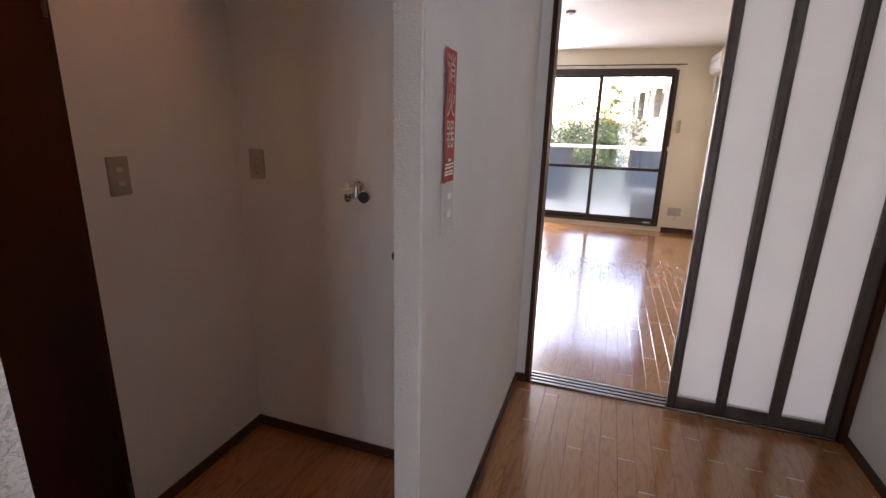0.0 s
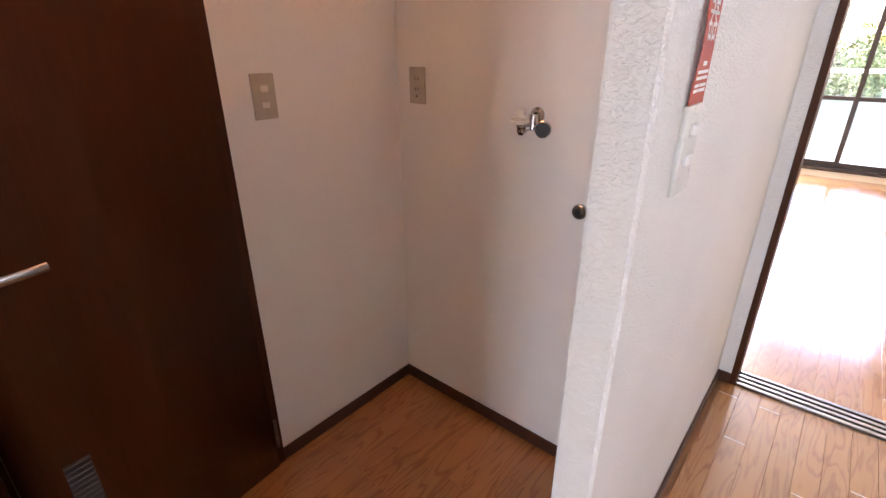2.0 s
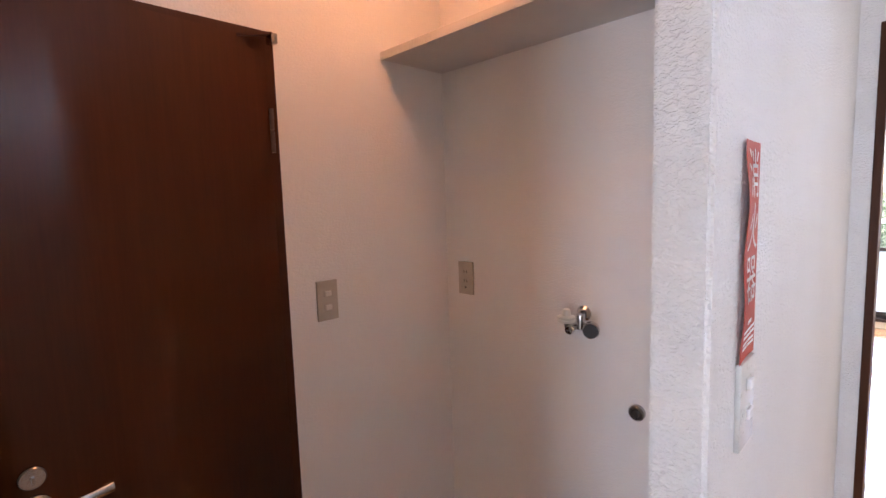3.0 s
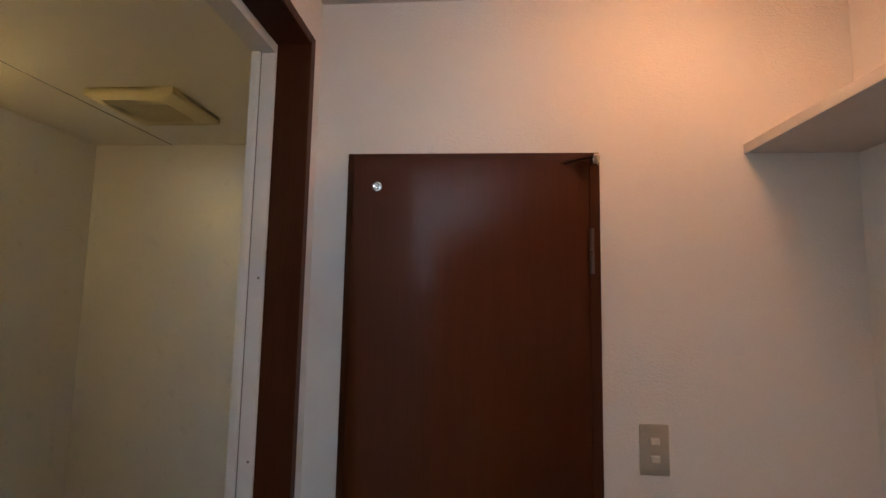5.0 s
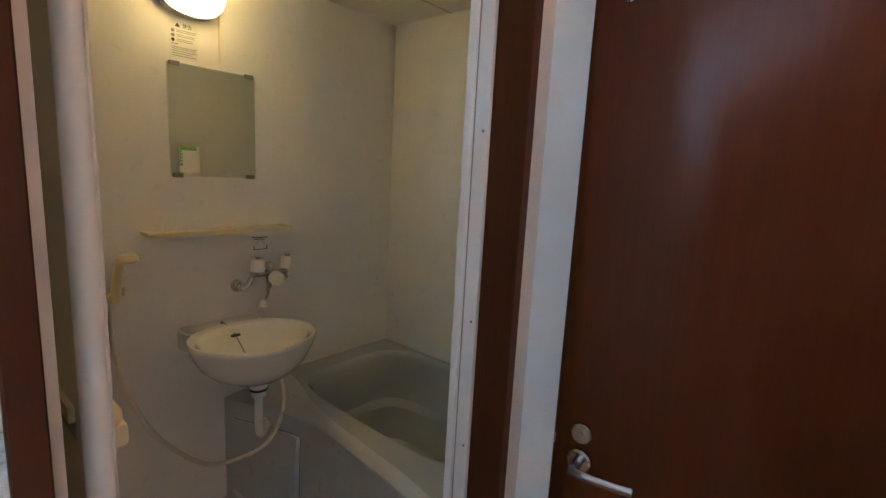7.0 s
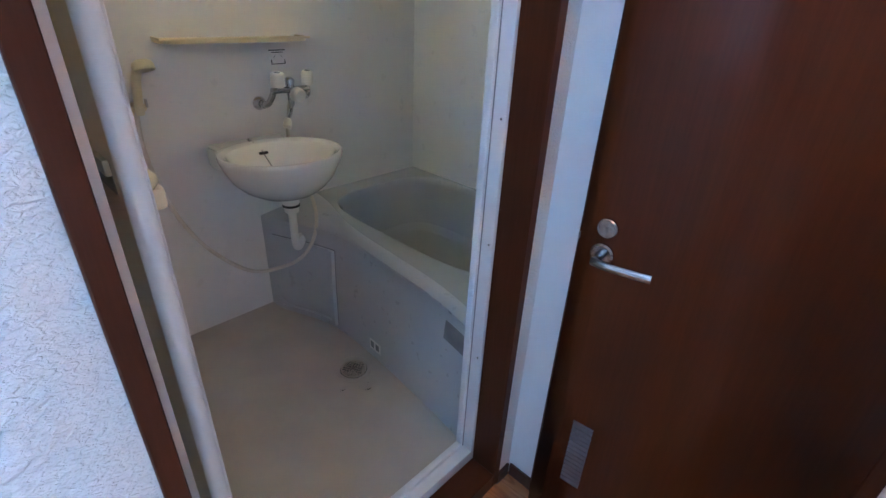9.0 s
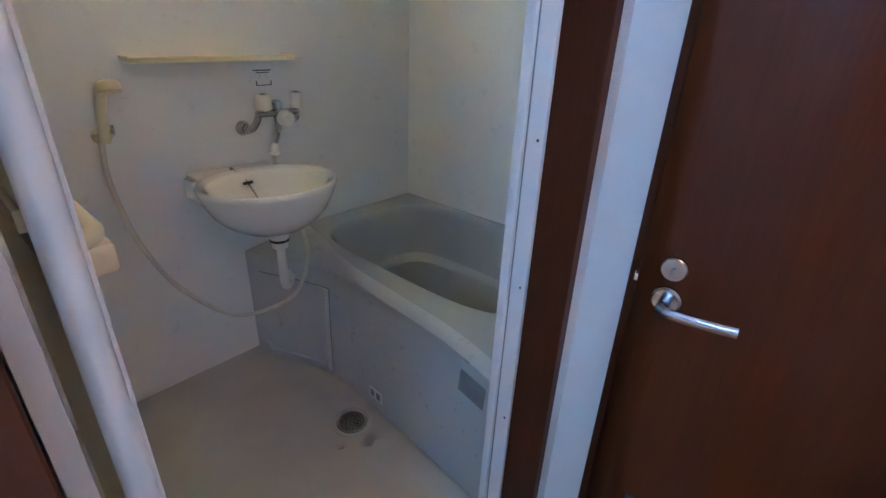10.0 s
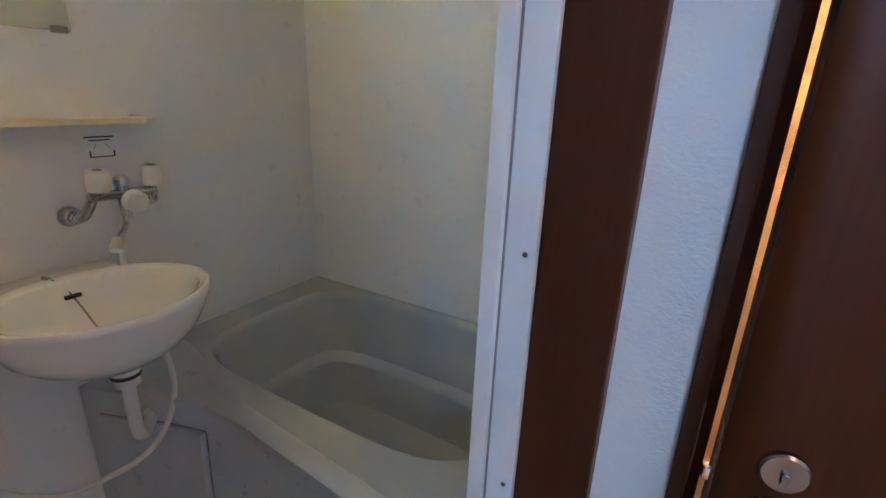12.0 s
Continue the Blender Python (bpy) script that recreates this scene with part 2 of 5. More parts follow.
# colour put into the clear panes to hold the bright outdoor view down
M_DIMVIEW = glass_mat("view_dimming_glass", 0.0, (0.86, 0.89, 0.89))
M_FROSTB = glass_mat("frosted_balcony_glass", 0.30, (0.47, 0.60, 0.67))
M_FROST = glass_mat("frosted_glass", 0.24, (0.44, 0.54, 0.59))
M_WATER = glass_mat("clear_water", 0.0, (0.97, 0.98, 0.98))
M_MIRROR = mottled("mirror_silver", (0.80, 0.82, 0.80), (0.83, 0.85, 0.83), 2, 0.025, 1.0, rough_var=0.01)
M_PLATE = mottled("beige_switch_plate", (0.42, 0.37, 0.30), (0.48, 0.43, 0.355), 20, 0.38, 0.15)
M_SWITCH = mottled("pale_rocker", (0.66, 0.62, 0.54), (0.72, 0.68, 0.60), 20, 0.35)
M_WHITEPL = mottled("white_plastic", (0.74, 0.73, 0.70), (0.80, 0.79, 0.76), 15, 0.35)
M_ROCKER = mottled("grey_white_rocker", (0.50, 0.50, 0.46), (0.56, 0.56, 0.52), 20, 0.3)
M_LOUVRE = mottled("dark_grey_louvre", (0.10, 0.085, 0.085), (0.14, 0.12, 0.12), 20, 0.4)
M_BLACK = mottled("black_rubber", (0.012, 0.012, 0.012), (0.025, 0.024, 0.023), 30, 0.5)
M_GREY = mottled("grey_plastic", (0.20, 0.20, 0.20), (0.26, 0.26, 0.26), 20, 0.45)
M_RED = mottled("red_sticker", (0.46, 0.045, 0.022), (0.54, 0.060, 0.030), 15, 0.62)
M_LETTER = mottled("white_letter", (0.78, 0.76, 0.74), (0.83, 0.81, 0.79), 20, 0.4)
M_PAPER = mottled("label_paper", (0.72, 0.71, 0.67), (0.78, 0.77, 0.73), 20, 0.5)
M_INK = mottled("black_ink", (0.02, 0.02, 0.02), (0.04, 0.04, 0.04), 30, 0.5)
M_GREEN = mottled("green_label", (0.14, 0.36, 0.05), (0.20, 0.44, 0.08), 30, 0.5)
M_SHELF = mottled("pale_shelf_board", (0.60, 0.56, 0.52), (0.66, 0.62, 0.57), 6, 0.45)
M_CONC = mottled("concrete", (0.20, 0.195, 0.185), (0.27, 0.265, 0.255), 3, 0.85, bump_scale=60, bump_mm=2)
M_ACRYL = mottled("smoked_parapet_panel", (0.050, 0.066, 0.080), (0.066, 0.086, 0.102), 2, 0.25)
M_FACADE = mottled("white_stucco", (0.21, 0.185, 0.165), (0.27, 0.24, 0.215), 1, 0.85, bump_scale=40, bump_mm=3)
M_ROOF = mottled("grey_roof", (0.11, 0.125, 0.14), (0.16, 0.175, 0.19), 2, 0.6)
M_LEAF = mottled("leaf_green", (0.045, 0.085, 0.030), (0.085, 0.130, 0.050), 1.6, 0.55)
M_LEAFY = mottled("leaf_yellow_green", (0.10, 0.11, 0.012), (0.18, 0.17, 0.02), 1.6, 0.55)
M_BARK = mottled("bark", (0.08, 0.06, 0.045), (0.14, 0.11, 0.08), 9, 0.9)
M_GROUND = mottled("ground", (0.16, 0.15, 0.13), (0.24, 0.22, 0.19), 0.6, 0.95)
M_TOILETWALL = wallpaper("toilet_wallpaper", (0.74, 0.70, 0.62), (0.80, 0.76, 0.68))
M_LAMP_BATH = glow("bath_globe", (1.0, 0.69, 0.25), 0.165)
M_LAMP_HALL = glow("alcove_globe", (1.0, 0.48, 0.23), 0.140)
M_LAMP_WC = glow("toilet_bulb", (1.0, 0.40, 0.09), 2.6)


# ------------------------------------------------------------ mesh helpers
def box(bm, x0, x1, y0, y1, z0, z1, bevel=0.0, seg=2):
    vs = [bm.verts.new((x, y, z)) for z in (z0, z1) for x, y in ((x0, y0), (x1, y0), (x1, y1), (x0, y1))]
    fs = [bm.faces.new([vs[i] for i in q]) for q in
          ((3, 2, 1, 0), (4, 5, 6, 7), (0, 1, 5, 4), (1, 2, 6, 5), (2, 3, 7, 6), (3, 0, 4, 7))]
    if bevel:
        es = list({e for f in fs for e in f.edges})
        bmesh.ops.bevel(bm, geom=es, offset=bevel, segments=seg, profile=0.6, affect="EDGES", clamp_overlap=True)
    return bm


def frame_of(d):
    d = Vector(d).normalized()
    a = Vector((0, 0, 1)) if abs(d.z) < 0.9 else Vector((1, 0, 0))
    u = d.cross(a).normalized()
    return u, d.cross(u).normalized()


def rings(bm, loops, close_ends=True, closed=False):
    """Skin rows of points, each row a closed loop."""
    vv = [[bm.verts.new(p) for p in lp] for lp in loops]
    n = len(vv[0])
    pairs = list(zip(vv, vv[1:])) + ([(vv[-1], vv[0])] if closed else [])
    for a, b in pairs:
        for i in range(n):
            bm.faces.new((a[i], a[(i + 1) % n], b[(i + 1) % n], b[i]))
    if close_ends and not closed:
        bm.faces.new(vv[0][::-1])
        bm.faces.new(vv[-1])
    return bm


def rod(bm, p0, p1, r0, r1=None, seg=20):
    p0, p1 = Vector(p0), Vector(p1)
    r1 = r0 if r1 is None else r1
    u, w = frame_of(p1 - p0)
    ring = lambda p, r: [p + u * r * math.cos(2 * math.pi * i / seg) + w * r * math.sin(2 * math.pi * i / seg) for i in range(seg)]
    return rings(bm, [ring(p0, r0), ring(p1, r1)])


def turned(bm, origin, axis, profile, seg=28):
    """A turned body: rows of (distance along the axis, radius)."""
    o, d = Vector(origin), Vector(axis).normalized()
    u, w = frame_of(d)
    return rings(bm, [[o + d * h + (u * math.cos(2 * math.pi * i / seg) + w * math.sin(2 * math.pi * i / seg)) * max(r, 1e-4)
                       for i in range(seg)] for h, r in profile])


def smooth_path(pts, steps=8):
    pts = [Vector(p) for p in pts]
    q = [2 * pts[0] - pts[1]] + pts + [2 * pts[-1] - pts[-2]]
    out = []
    for i in range(1, len(q) - 2):
        a, b, c, d = q[i - 1:i + 3]
        for k in range(steps):
            t = k / steps
            out.append(0.5 * (2 * b + (c - a) * t + (2 * a - 5 * b + 4 * c - d) * t * t + (3 * b - a - 3 * c + d) * t ** 3))
    return out + [pts[-1]]


def tube(bm, pts, r, seg=14, steps=8, flat=1.0):
    path = smooth_path(pts, steps)
    u, w = frame_of(path[1] - path[0])
    loops = []
    for i, p in enumerate(path):
        d = (path[min(i + 1, len(path) - 1)] - path[max(i - 1, 0)]).normalized()
        u = (u - d * u.dot(d)).normalized()
        w = d.cross(u)
        loops.append([p + u * r * flat * math.cos(2 * math.pi * k / seg) + w * r * math.sin(2 * math.pi * k / seg) for k in range(seg)])
    return rings(bm, loops)


def finish(bm, smooth=True):
    bmesh.ops.recalc_face_normals(bm, faces=bm.faces)
    if smooth:
        for f in bm.faces:
            f.smooth = True
        for e in bm.edges:
            if len(e.link_faces) == 2 and e.calc_face_angle(0) > radians(32):
                e.smooth = False


def mesh_ob(name, bm, material, smooth=True):
    finish(bm, smooth)
    me = bpy.data.meshes.new(name)
    bm.to_mesh(me)
    bm.free()
    me.materials.append(material)
    return new(name, me)


def part(name, bm, material, parent, label=""):
    ob = mesh_ob(name, bm, material)
    ob.parent = parent
    if parent.parent is None:
        ob.matrix_parent_inverse = parent.matrix_basis.inverted()
    if label:
        ob["label"] = label
    return ob


def thing(name, at, label, category, group="", kind=""):
    ob = new(name)
    ob.matrix_basis = Matrix.Translation(at)
    ob.empty_display_size = 0.05
    return tagged(ob, label, category, group, kind)


def structure(name, bm, material, label, category):
    return tagged(mesh_ob(name, bm, material, False), label, category, kind="structure")


def wall_x(bm, x0, x1, y0, y1, z0, z1, holes=()):
    """A wall that runs along y, with holes (y0, y1, z0, z1)."""
    ys = sorted({y0, y1, *(v for h in holes for v in h[:2])})
    zs = sorted({z0, z1, *(v for h in holes for v in h[2:])})
    for ya, yb in zip(ys, ys[1:]):
        for za, zb in zip(zs, zs[1:]):
            if not any(h[0] <= ya and yb <= h[1] and h[2] <= za and zb <= h[3] for h in holes):
                box(bm, x0, x1, ya, yb, za, zb)
    bmesh.ops.remove_doubles(bm, verts=bm.verts, dist=1e-5)
    drop_inner(bm)
    return bm


def wall_y(bm, x0, x1, y0, y1, z0, z1, holes=()):
    xs = sorted({x0, x1, *(v for h in holes for v in h[:2])})
    zs = sorted({z0, z1, *(v for h in holes for v in h[2:])})
    for xa, xb in zip(xs, xs[1:]):
        for za, zb in zip(zs, zs[1:]):
            if not any(h[0] <= xa and xb <= h[1] and h[2] <= za and zb <= h[3] for h in holes):
                box(bm, xa, xb, y0, y1, za, zb)
    bmesh.ops.remove_doubles(bm, verts=bm.verts, dist=1e-5)
    drop_inner(bm)
    return bm


def drop_inner(bm):
    """Remove the faces at which two cells of a wall touch."""
    bm.verts.index_update()
    seen = {}
    for f in bm.faces:
        seen.setdefault(frozenset(v.index for v in f.verts), []).append(f)
    bmesh.ops.delete(bm, geom=[f for fs in seen.values() if len(fs) > 1 for f in fs], context="FACES_ONLY")


def lettering(name, text, size, m, material, parent=None, label=""):
    """Words cut from a thin sheet, lying in the x-z plane of the pose m."""
    cu = bpy.data.curves.new(name, "FONT")
    cu.body = text
    cu.size = size
    cu.align_x, cu.align_y = "CENTER", "CENTER"
    cu.extrude = 0.0002
    tmp = new(name, cu)
    dg = bpy.context.evaluated_depsgraph_get()
    me = bpy.data.meshes.new_from_object(tmp.evaluated_get(dg))
    bpy.data.objects.remove(tmp)
    me.transform(m)
    me.materials.clear()
    me.materials.append(material)
    ob = new(name, me)
    if parent:
        ob.parent = parent
        if parent.parent is None:
            ob.matrix_parent_inverse = parent.matrix_basis.inverted()
    if label:
        ob["label"] = label
    return ob


# ------------------------------------------------------------ plan
XT = -1.03      # wall of the toilet door and the switch
YB = 0.435      # wall of the bathroom door
YA = 1.85       # back of the washing-machine alcove
PX0, PX1, PY0 = -0.019, 0.053, 1.212   # thin partition
YS0, YS1 = 2.715, 2.835                # wall of the sliding doors
XR = 1.64       # right-hand outer wall
YW = 7.50       # window wall
XL = -1.95      # left wall of the living room
YE = -1.60      # entrance end of the hall
HC = 2.44       # ceiling
BX0, BX1, BY0, BY1, BZ0, BH = -1.87, -0.10, -0.97, 0.29, 0.035, 2.31   # bathroom shell
WX = 0.045      # hall face of the bathroom block


# ------------------------------------------------------------ structure
bm = bmesh.new()
box(bm, XL - 0.2, XR + 0.2, YE - 0.2, YW + 0.15, -0.20, -0.012)
structure("floor_slab", bm, M_GROOVE, "sub-floor under the wooden planks", "floor")

bm = bmesh.new()
box(bm, XL, XR, YS0 + 0.06, YW, HC + 0.02, HC + 0.16)
structure("ceiling_living", bm, M_CEIL, "white papered living room ceiling", "ceiling")
bm = bmesh.new()
box(bm, XT - 1.0, XR, YE, YS0 + 0.06, HC, HC + 0.16)
structure("ceiling_hall", bm, M_CEIL, "white papered hall and alcove ceiling", "ceiling")

# toilet wall, with the doorway
TD0, TD1, TDZ = 0.549, 1.174, 1.972
bm = wall_x(bmesh.new(), XT - 0.10, XT, YB - 0.10, YA, 0, HC, [(TD0 - 0.017, TD1 + 0.026, -0.001, TDZ + 0.022)])
structure("wall_toilet", bm, M_WALLS, "white textured wallpaper wall round the toilet door", "wall")
# alcove back wall, solid behind
bm = wall_y(bmesh.new(), XT - 0.10, PX0, YA, YA + 0.12, 0, HC)
structure("wall_alcove_back", bm, M_WALLS, "white wallpaper wall at the back of the washing-machine alcove", "wall")
# partition
bm = bmesh.new()
box(bm, PX0, PX1, PY0, YS0, 0, HC)
vert = [e for e in bm.edges if abs(e.verts[0].co.z - e.verts[1].co.z) > 1 and abs(e.verts[0].co.y - PY0) < 1e-4]
bmesh.ops.bevel(bm, geom=vert, offset=0.006, segments=3, affect="EDGES")
structure("wall_partition", bm, M_WALL, "thin white partition beside the washing-machine alcove", "wall")
# bathroom front wall with the door opening
BD0, BD1, BDT = -0.957, -0.095, 2.292
bm = wall_y(bmesh.new(), XT, WX, BY1 + 0.03, YB, 0, HC, [(BD0 + 0.004, BD1 - 0.004, 0.02, BDT - 0.004)])
structure("wall_bath_front", bm, M_WALL, "white textured wall round the bathroom door", "wall")
bm = wall_x(bmesh.new(), WX - 0.06, WX, YE, BY1 + 0.03, 0, HC)
structure("wall_bath_side", bm, M_WALL, "white textured hall side of the bathroom block", "wall")
# sliding-door wall
SX0, SX1, SZ = 0.105, 1.640, 2.06
bm = wall_y(bmesh.new(), XL, XR, YS0, YS1, 0, HC + 0.1, [(SX0, SX1, -0.001, SZ)])
structure("wall_sliding", bm, M_WALL, "white wall above and beside the sliding doors", "wall")
# outer walls; the hall has a high kitchen window
KW = (1.20, 1.75, 2.02, 2.38)
bm = wall_x(bmesh.new(), XR, XR + 0.15, YS0 + 0.05, YW + 0.15, 0, HC + 0.1)
structure("wall_living_right", bm, M_WALLC, "cream papered outer wall of the living room", "wall")
bm = wall_x(bmesh.new(), XR, XR + 0.15, YE, YS0 + 0.05, 0, HC + 0.1, [KW])
structure("wall_right", bm, M_WALL, "white papered outer wall", "wall")
EN = (0.60, 1.10, 0.20, 1.95)
bm = wall_y(bmesh.new(), XL - 0.15, XR + 0.15, YE - 0.15, YE, -0.001, HC + 0.1, [EN])
structure("wall_entrance", bm, M_WALL, "white papered wall at the entrance end", "wall")
bm = wall_x(bmesh.new(), XL - 0.15, XL, YS1, YW, 0, HC + 0.1)
structure("wall_living_left", bm, M_WALLC, "cream papered living room wall", "wall")
WN = (-0.76, 1.175, 0.075, 2.185)
bm = wall_y(bmesh.new(), XL - 0.15, XR, YW, YW + 0.15, 0, HC + 0.1, [WN])
structure("wall_window", bm, M_WALLC, "cream papered wall round the balcony window", "wall")

# toilet room behind the ajar door
bm = bmesh.new()
box(bm, -2.10, -2.02, 0.40, YA, 0, HC)
box(bm, -2.02, XT - 0.10, 0.32, 0.40, 0, HC)
box(bm, -2.02, XT - 0.10, YA, YA + 0.12, 0, HC)
box(bm, -2.02, XT - 0.10, 0.40, YA, HC + 0.002, HC + 0.04)
structure("wall_toilet_inner", bm, M_TOILETWALL, "cream papered walls of the lamp-lit toilet", "wall")


def baseboard(x0, x1, y0, y1, h=0.052):
    bm = box(bmesh.new(), x0, x1, y0, y1, 0.0, h, 0.002, 1)
    return structure("baseboard", bm, M_BASE, "dark brown wooden baseboard", "baseboard")


T = 0.009
baseboard(XT, XT + T, TD1 + 0.028, YA - T)
baseboard(XT, PX0, YA - T, YA)
baseboard(PX0 - T, PX0, PY0 + 0.002, YA - T)
baseboard(PX1, PX1 + T, PY0 + 0.002, YS0)
baseboard(PX0 + 0.001, PX1 - 0.001, PY0 - T, PY0)
baseboard(XR - T, XR, YE, YS0)
baseboard(XT, XT + T, YB + T, TD0 - 0.019)
baseboard(XT + T, BD0 - 0.002, YB, YB + T)
baseboard(BD1 + 0.002, WX, YB, YB + T)
baseboard(WX, WX + T, YE, YB + T)
baseboard(PX1 + T, SX0, YS0 - T, YS0)
baseboard(XR - T, XR, YS1, YW - T)
baseboard(WN[1] + 0.05, XR, YW - T, YW, 0.07)
baseboard(XL, WN[0] - 0.05, YW - T, YW, 0.07)


# ------------------------------------------------------------ toilet door
def toilet_door():
    fr = thing("door_frame", (XT, TD0, 0), "dark reddish-brown wooden frame of the toilet door", "door frame", kind="structure")
    xa, xb = XT - 0.112, XT + 0.012
    part("jamb", box(bmesh.new(), xa, xb, TD0 - 0.019, TD0, 0, TDZ + 0.025, 0.002, 1), M_FRAME, fr)
    part("jamb", box(bmesh.new(), xa, xb, TD1, TD1 + 0.028, 0, TDZ + 0.025, 0.002, 1), M_FRAME, fr)
    part("head", box(bmesh.new(), xa, xb, TD0, TD1, TDZ, TDZ + 0.025, 0.002, 1), M_FRAME, fr)
    part("door_stop", box(bmesh.new(), xa + 0.02, XT - 0.045, TD0, TD0 + 0.017, 0, TDZ, 0.001, 1), M_FRAME, fr)
    part("strike_plate", box(bmesh.new(), XT - 0.030, XT - 0.008, TD0, TD0 + 0.0025, 0.90, 1.02, 0.001, 1), M_SATIN, fr, "satin steel strike plate")
    part("threshold", box(bmesh.new(), xa, XT, TD0, TD1, -0.01, 0.008, 0.002, 1), M_FRAME, fr)

    d = thing("door_1", (0, 0, 0), "reddish-brown veneered toilet door standing ajar", "door", kind="structure")
    w, th = 0.606, 0.034
    # leaf: local x 0..w away from the hinge, local y 0..th is its thickness, front at y = 0
    gz0, gz1, gx0, gx1 = 0.235, 0.475, w - 0.135, w - 0.080
    leaf = wall_y(bmesh.new(), 0, w, 0, th, 0.010, TDZ - 0.004, [(gx0, gx1, gz0, gz1)])
    lf = part("leaf", leaf, M_DOOR, d)
    part("back_sheet", box(bmesh.new(), gx0 - 0.002, gx1 + 0.002, th, th + 0.003, gz0, gz1), M_BLACK, lf)
    for i in range(15):
        z = gz0 + 0.008 + i * 0.016
        b = bmesh.new()
        v = [b.verts.new(p) for p in ((gx0, -0.002, z), (gx1, -0.002, z), (gx1, 0.012, z + 0.006), (gx0, 0.012, z + 0.006),
                                      (gx0, -0.002, z + 0.003), (gx1, -0.002, z + 0.003), (gx1, 0.012, z + 0.009), (gx0, 0.012, z + 0.009))]
        for q in ((0, 1, 2, 3), (7, 6, 5, 4), (0, 4, 5, 1), (1, 5, 6, 2), (2, 6, 7, 3), (3, 7, 4, 0)):
            b.faces.new([v[k] for k in q])
        part("slat", b, M_LOUVRE, lf)
    hx = w - 0.056
    esc = part("escutcheon", turned(bmesh.new(), (hx, 0.0, 1.028), (0, -1, 0), [(0, 0.0225), (0.006, 0.0225), (0.009, 0.020), (0.009, 0.0)]), M_SATIN, d, "round satin steel privacy lock")
    part("lock_button", box(bmesh.new(), hx - 0.003, hx + 0.003, -0.014, -0.008, 1.018, 1.032, 0.001, 1), M_SATIN, esc)
    part("rose", turned(bmesh.new(), (hx, 0, 0.966), (0, -1, 0), [(0, 0.026), (0.007, 0.026), (0.011, 0.022), (0.011, 0.0)]), M_SATIN, d)
    lever = bmesh.new()
    turned(lever, (hx, -0.008, 0.966), (0, -1, 0), [(0, 0.011), (0.034, 0.010), (0.038, 0.006)], 18)
    tube(lever, [(hx + 0.006, -0.046, 0.966), (hx - 0.03, -0.050, 0.965), (hx - 0.085, -0.047, 0.966), (hx - 0.118, -0.043, 0.967)], 0.0105, 14, 6, 0.62)
    part("door_handle", lever, M_SATIN, d, "satin steel lever handle")
    part("latch", box(bmesh.new(), w, w + 0.009, 0.010, 0.022, 0.978, 0.997, 0.002, 1), M_CHROME, d)
    part("edge_plate", box(bmesh.new(), w, w + 0.0015, 0.006, 0.027, 0.90, 1.06), M_SATIN, d)
    knob = turned(bmesh.new(), (w - 0.060, 0, 1.890), (0, -1, 0), [(0, 0.0125), (0.003, 0.0125), (0.004, 0.009), (0.002, 0.007), (0.005, 0.004), (0.005, 0.0)], 20)
    part("indicator", knob, M_CHROME, d, "small round chrome fitting")
    for z in (1.677, 0.10):
        hg = bmesh.new()
        rod(hg, (-0.004, -0.006, z), (-0.004, -0.006, z + 0.056), 0.0055)
        rod(hg, (-0.004, -0.006, z + 0.059), (-0.004, -0.006, z + 0.115), 0.0055)
        part("hinge", hg, M_STILE, d, "dark steel door hinge")
    cl = bmesh.new()
    box(cl, -0.016, 0.002, -0.040, -0.012, TDZ - 0.020, TDZ + 0.006, 0.003, 2)
    part("top_pivot", cl, M_SATIN, d)
    arm = bmesh.new()
    v = [arm.verts.new(p) for p in ((0.0, -0.040, TDZ + 0.007), (0.0, -0.012, TDZ + 0.007), (0.075, 0.0, TDZ - 0.004),
                                    (0.0, -0.040, TDZ + 0.001), (0.0, -0.012, TDZ + 0.001), (0.075, 0.0, TDZ - 0.012))]
    for q in ((0, 1, 2), (5, 4, 3), (0, 3, 4, 1), (1, 4, 5, 2), (2, 5, 3, 0)):
        arm.faces.new([v[k] for k in q])
    part("pivot_arm", arm, M_FRAME, d)
    # local x runs to -y, local y (thickness) runs to -x
    for c in d.children_recursive:
        c.data.transform(Matrix.Diagonal((1, -1, 1, 1)))
        c.data.flip_normals()
    d.matrix_basis = pose(-1.004, 1.171, 0, 0, 0, -90 + 5.3)
    return d


_door = toilet_door()


# ------------------------------------------------------------ alcove
def rocker_plate(name, at, normal, w, h, label, switches, plate=M_PLATE, keys=M_SWITCH, sockets=0):
    """A wall plate at its centre; normal is '+x', '-x', '-y' or '+y'."""
    t = thing(name, (0, 0, 0), label, "switch" if switches else "outlet")
    base = part("plate", box(bmesh.new(), -w / 2, w / 2, -0.008, 0, -h / 2, h / 2, 0.003, 2), plate, t)
    for zc in switches:
        part("bezel", box(bmesh.new(), -0.013, 0.013, -0.0095, -0.006, zc - 0.010, zc + 0.010, 0.001, 1), plate, base)
        part("rocker", box(bmesh.new(), -0.011, 0.011, -0.014, -0.008, zc - 0.008, zc + 0.008, 0.002, 1), keys, base)
    for k in range(sockets):
        zc = 0.024 - 0.034 * k
        for dx in (-0.0065, 0.0065):
            part("slot", box(bmesh.new(), dx - 0.0012, dx + 0.0012, -0.0088, -0.007, zc - 0.0045, zc + 0.0045), M_INK, base)
    if sockets:
        part("earth_pin", turned(bmesh.new(), (0, -0.007, -0.034), (0, -1, 0), [(0, 0.004), (0.0018, 0.004), (0.0018, 0.0)], 10), M_INK, t)
    rz = {"-y": 0, "+x": 90, "+y": 180, "-x": -90}[normal]
    t.matrix_basis = pose(*at, 0, 0, rz)
    return t


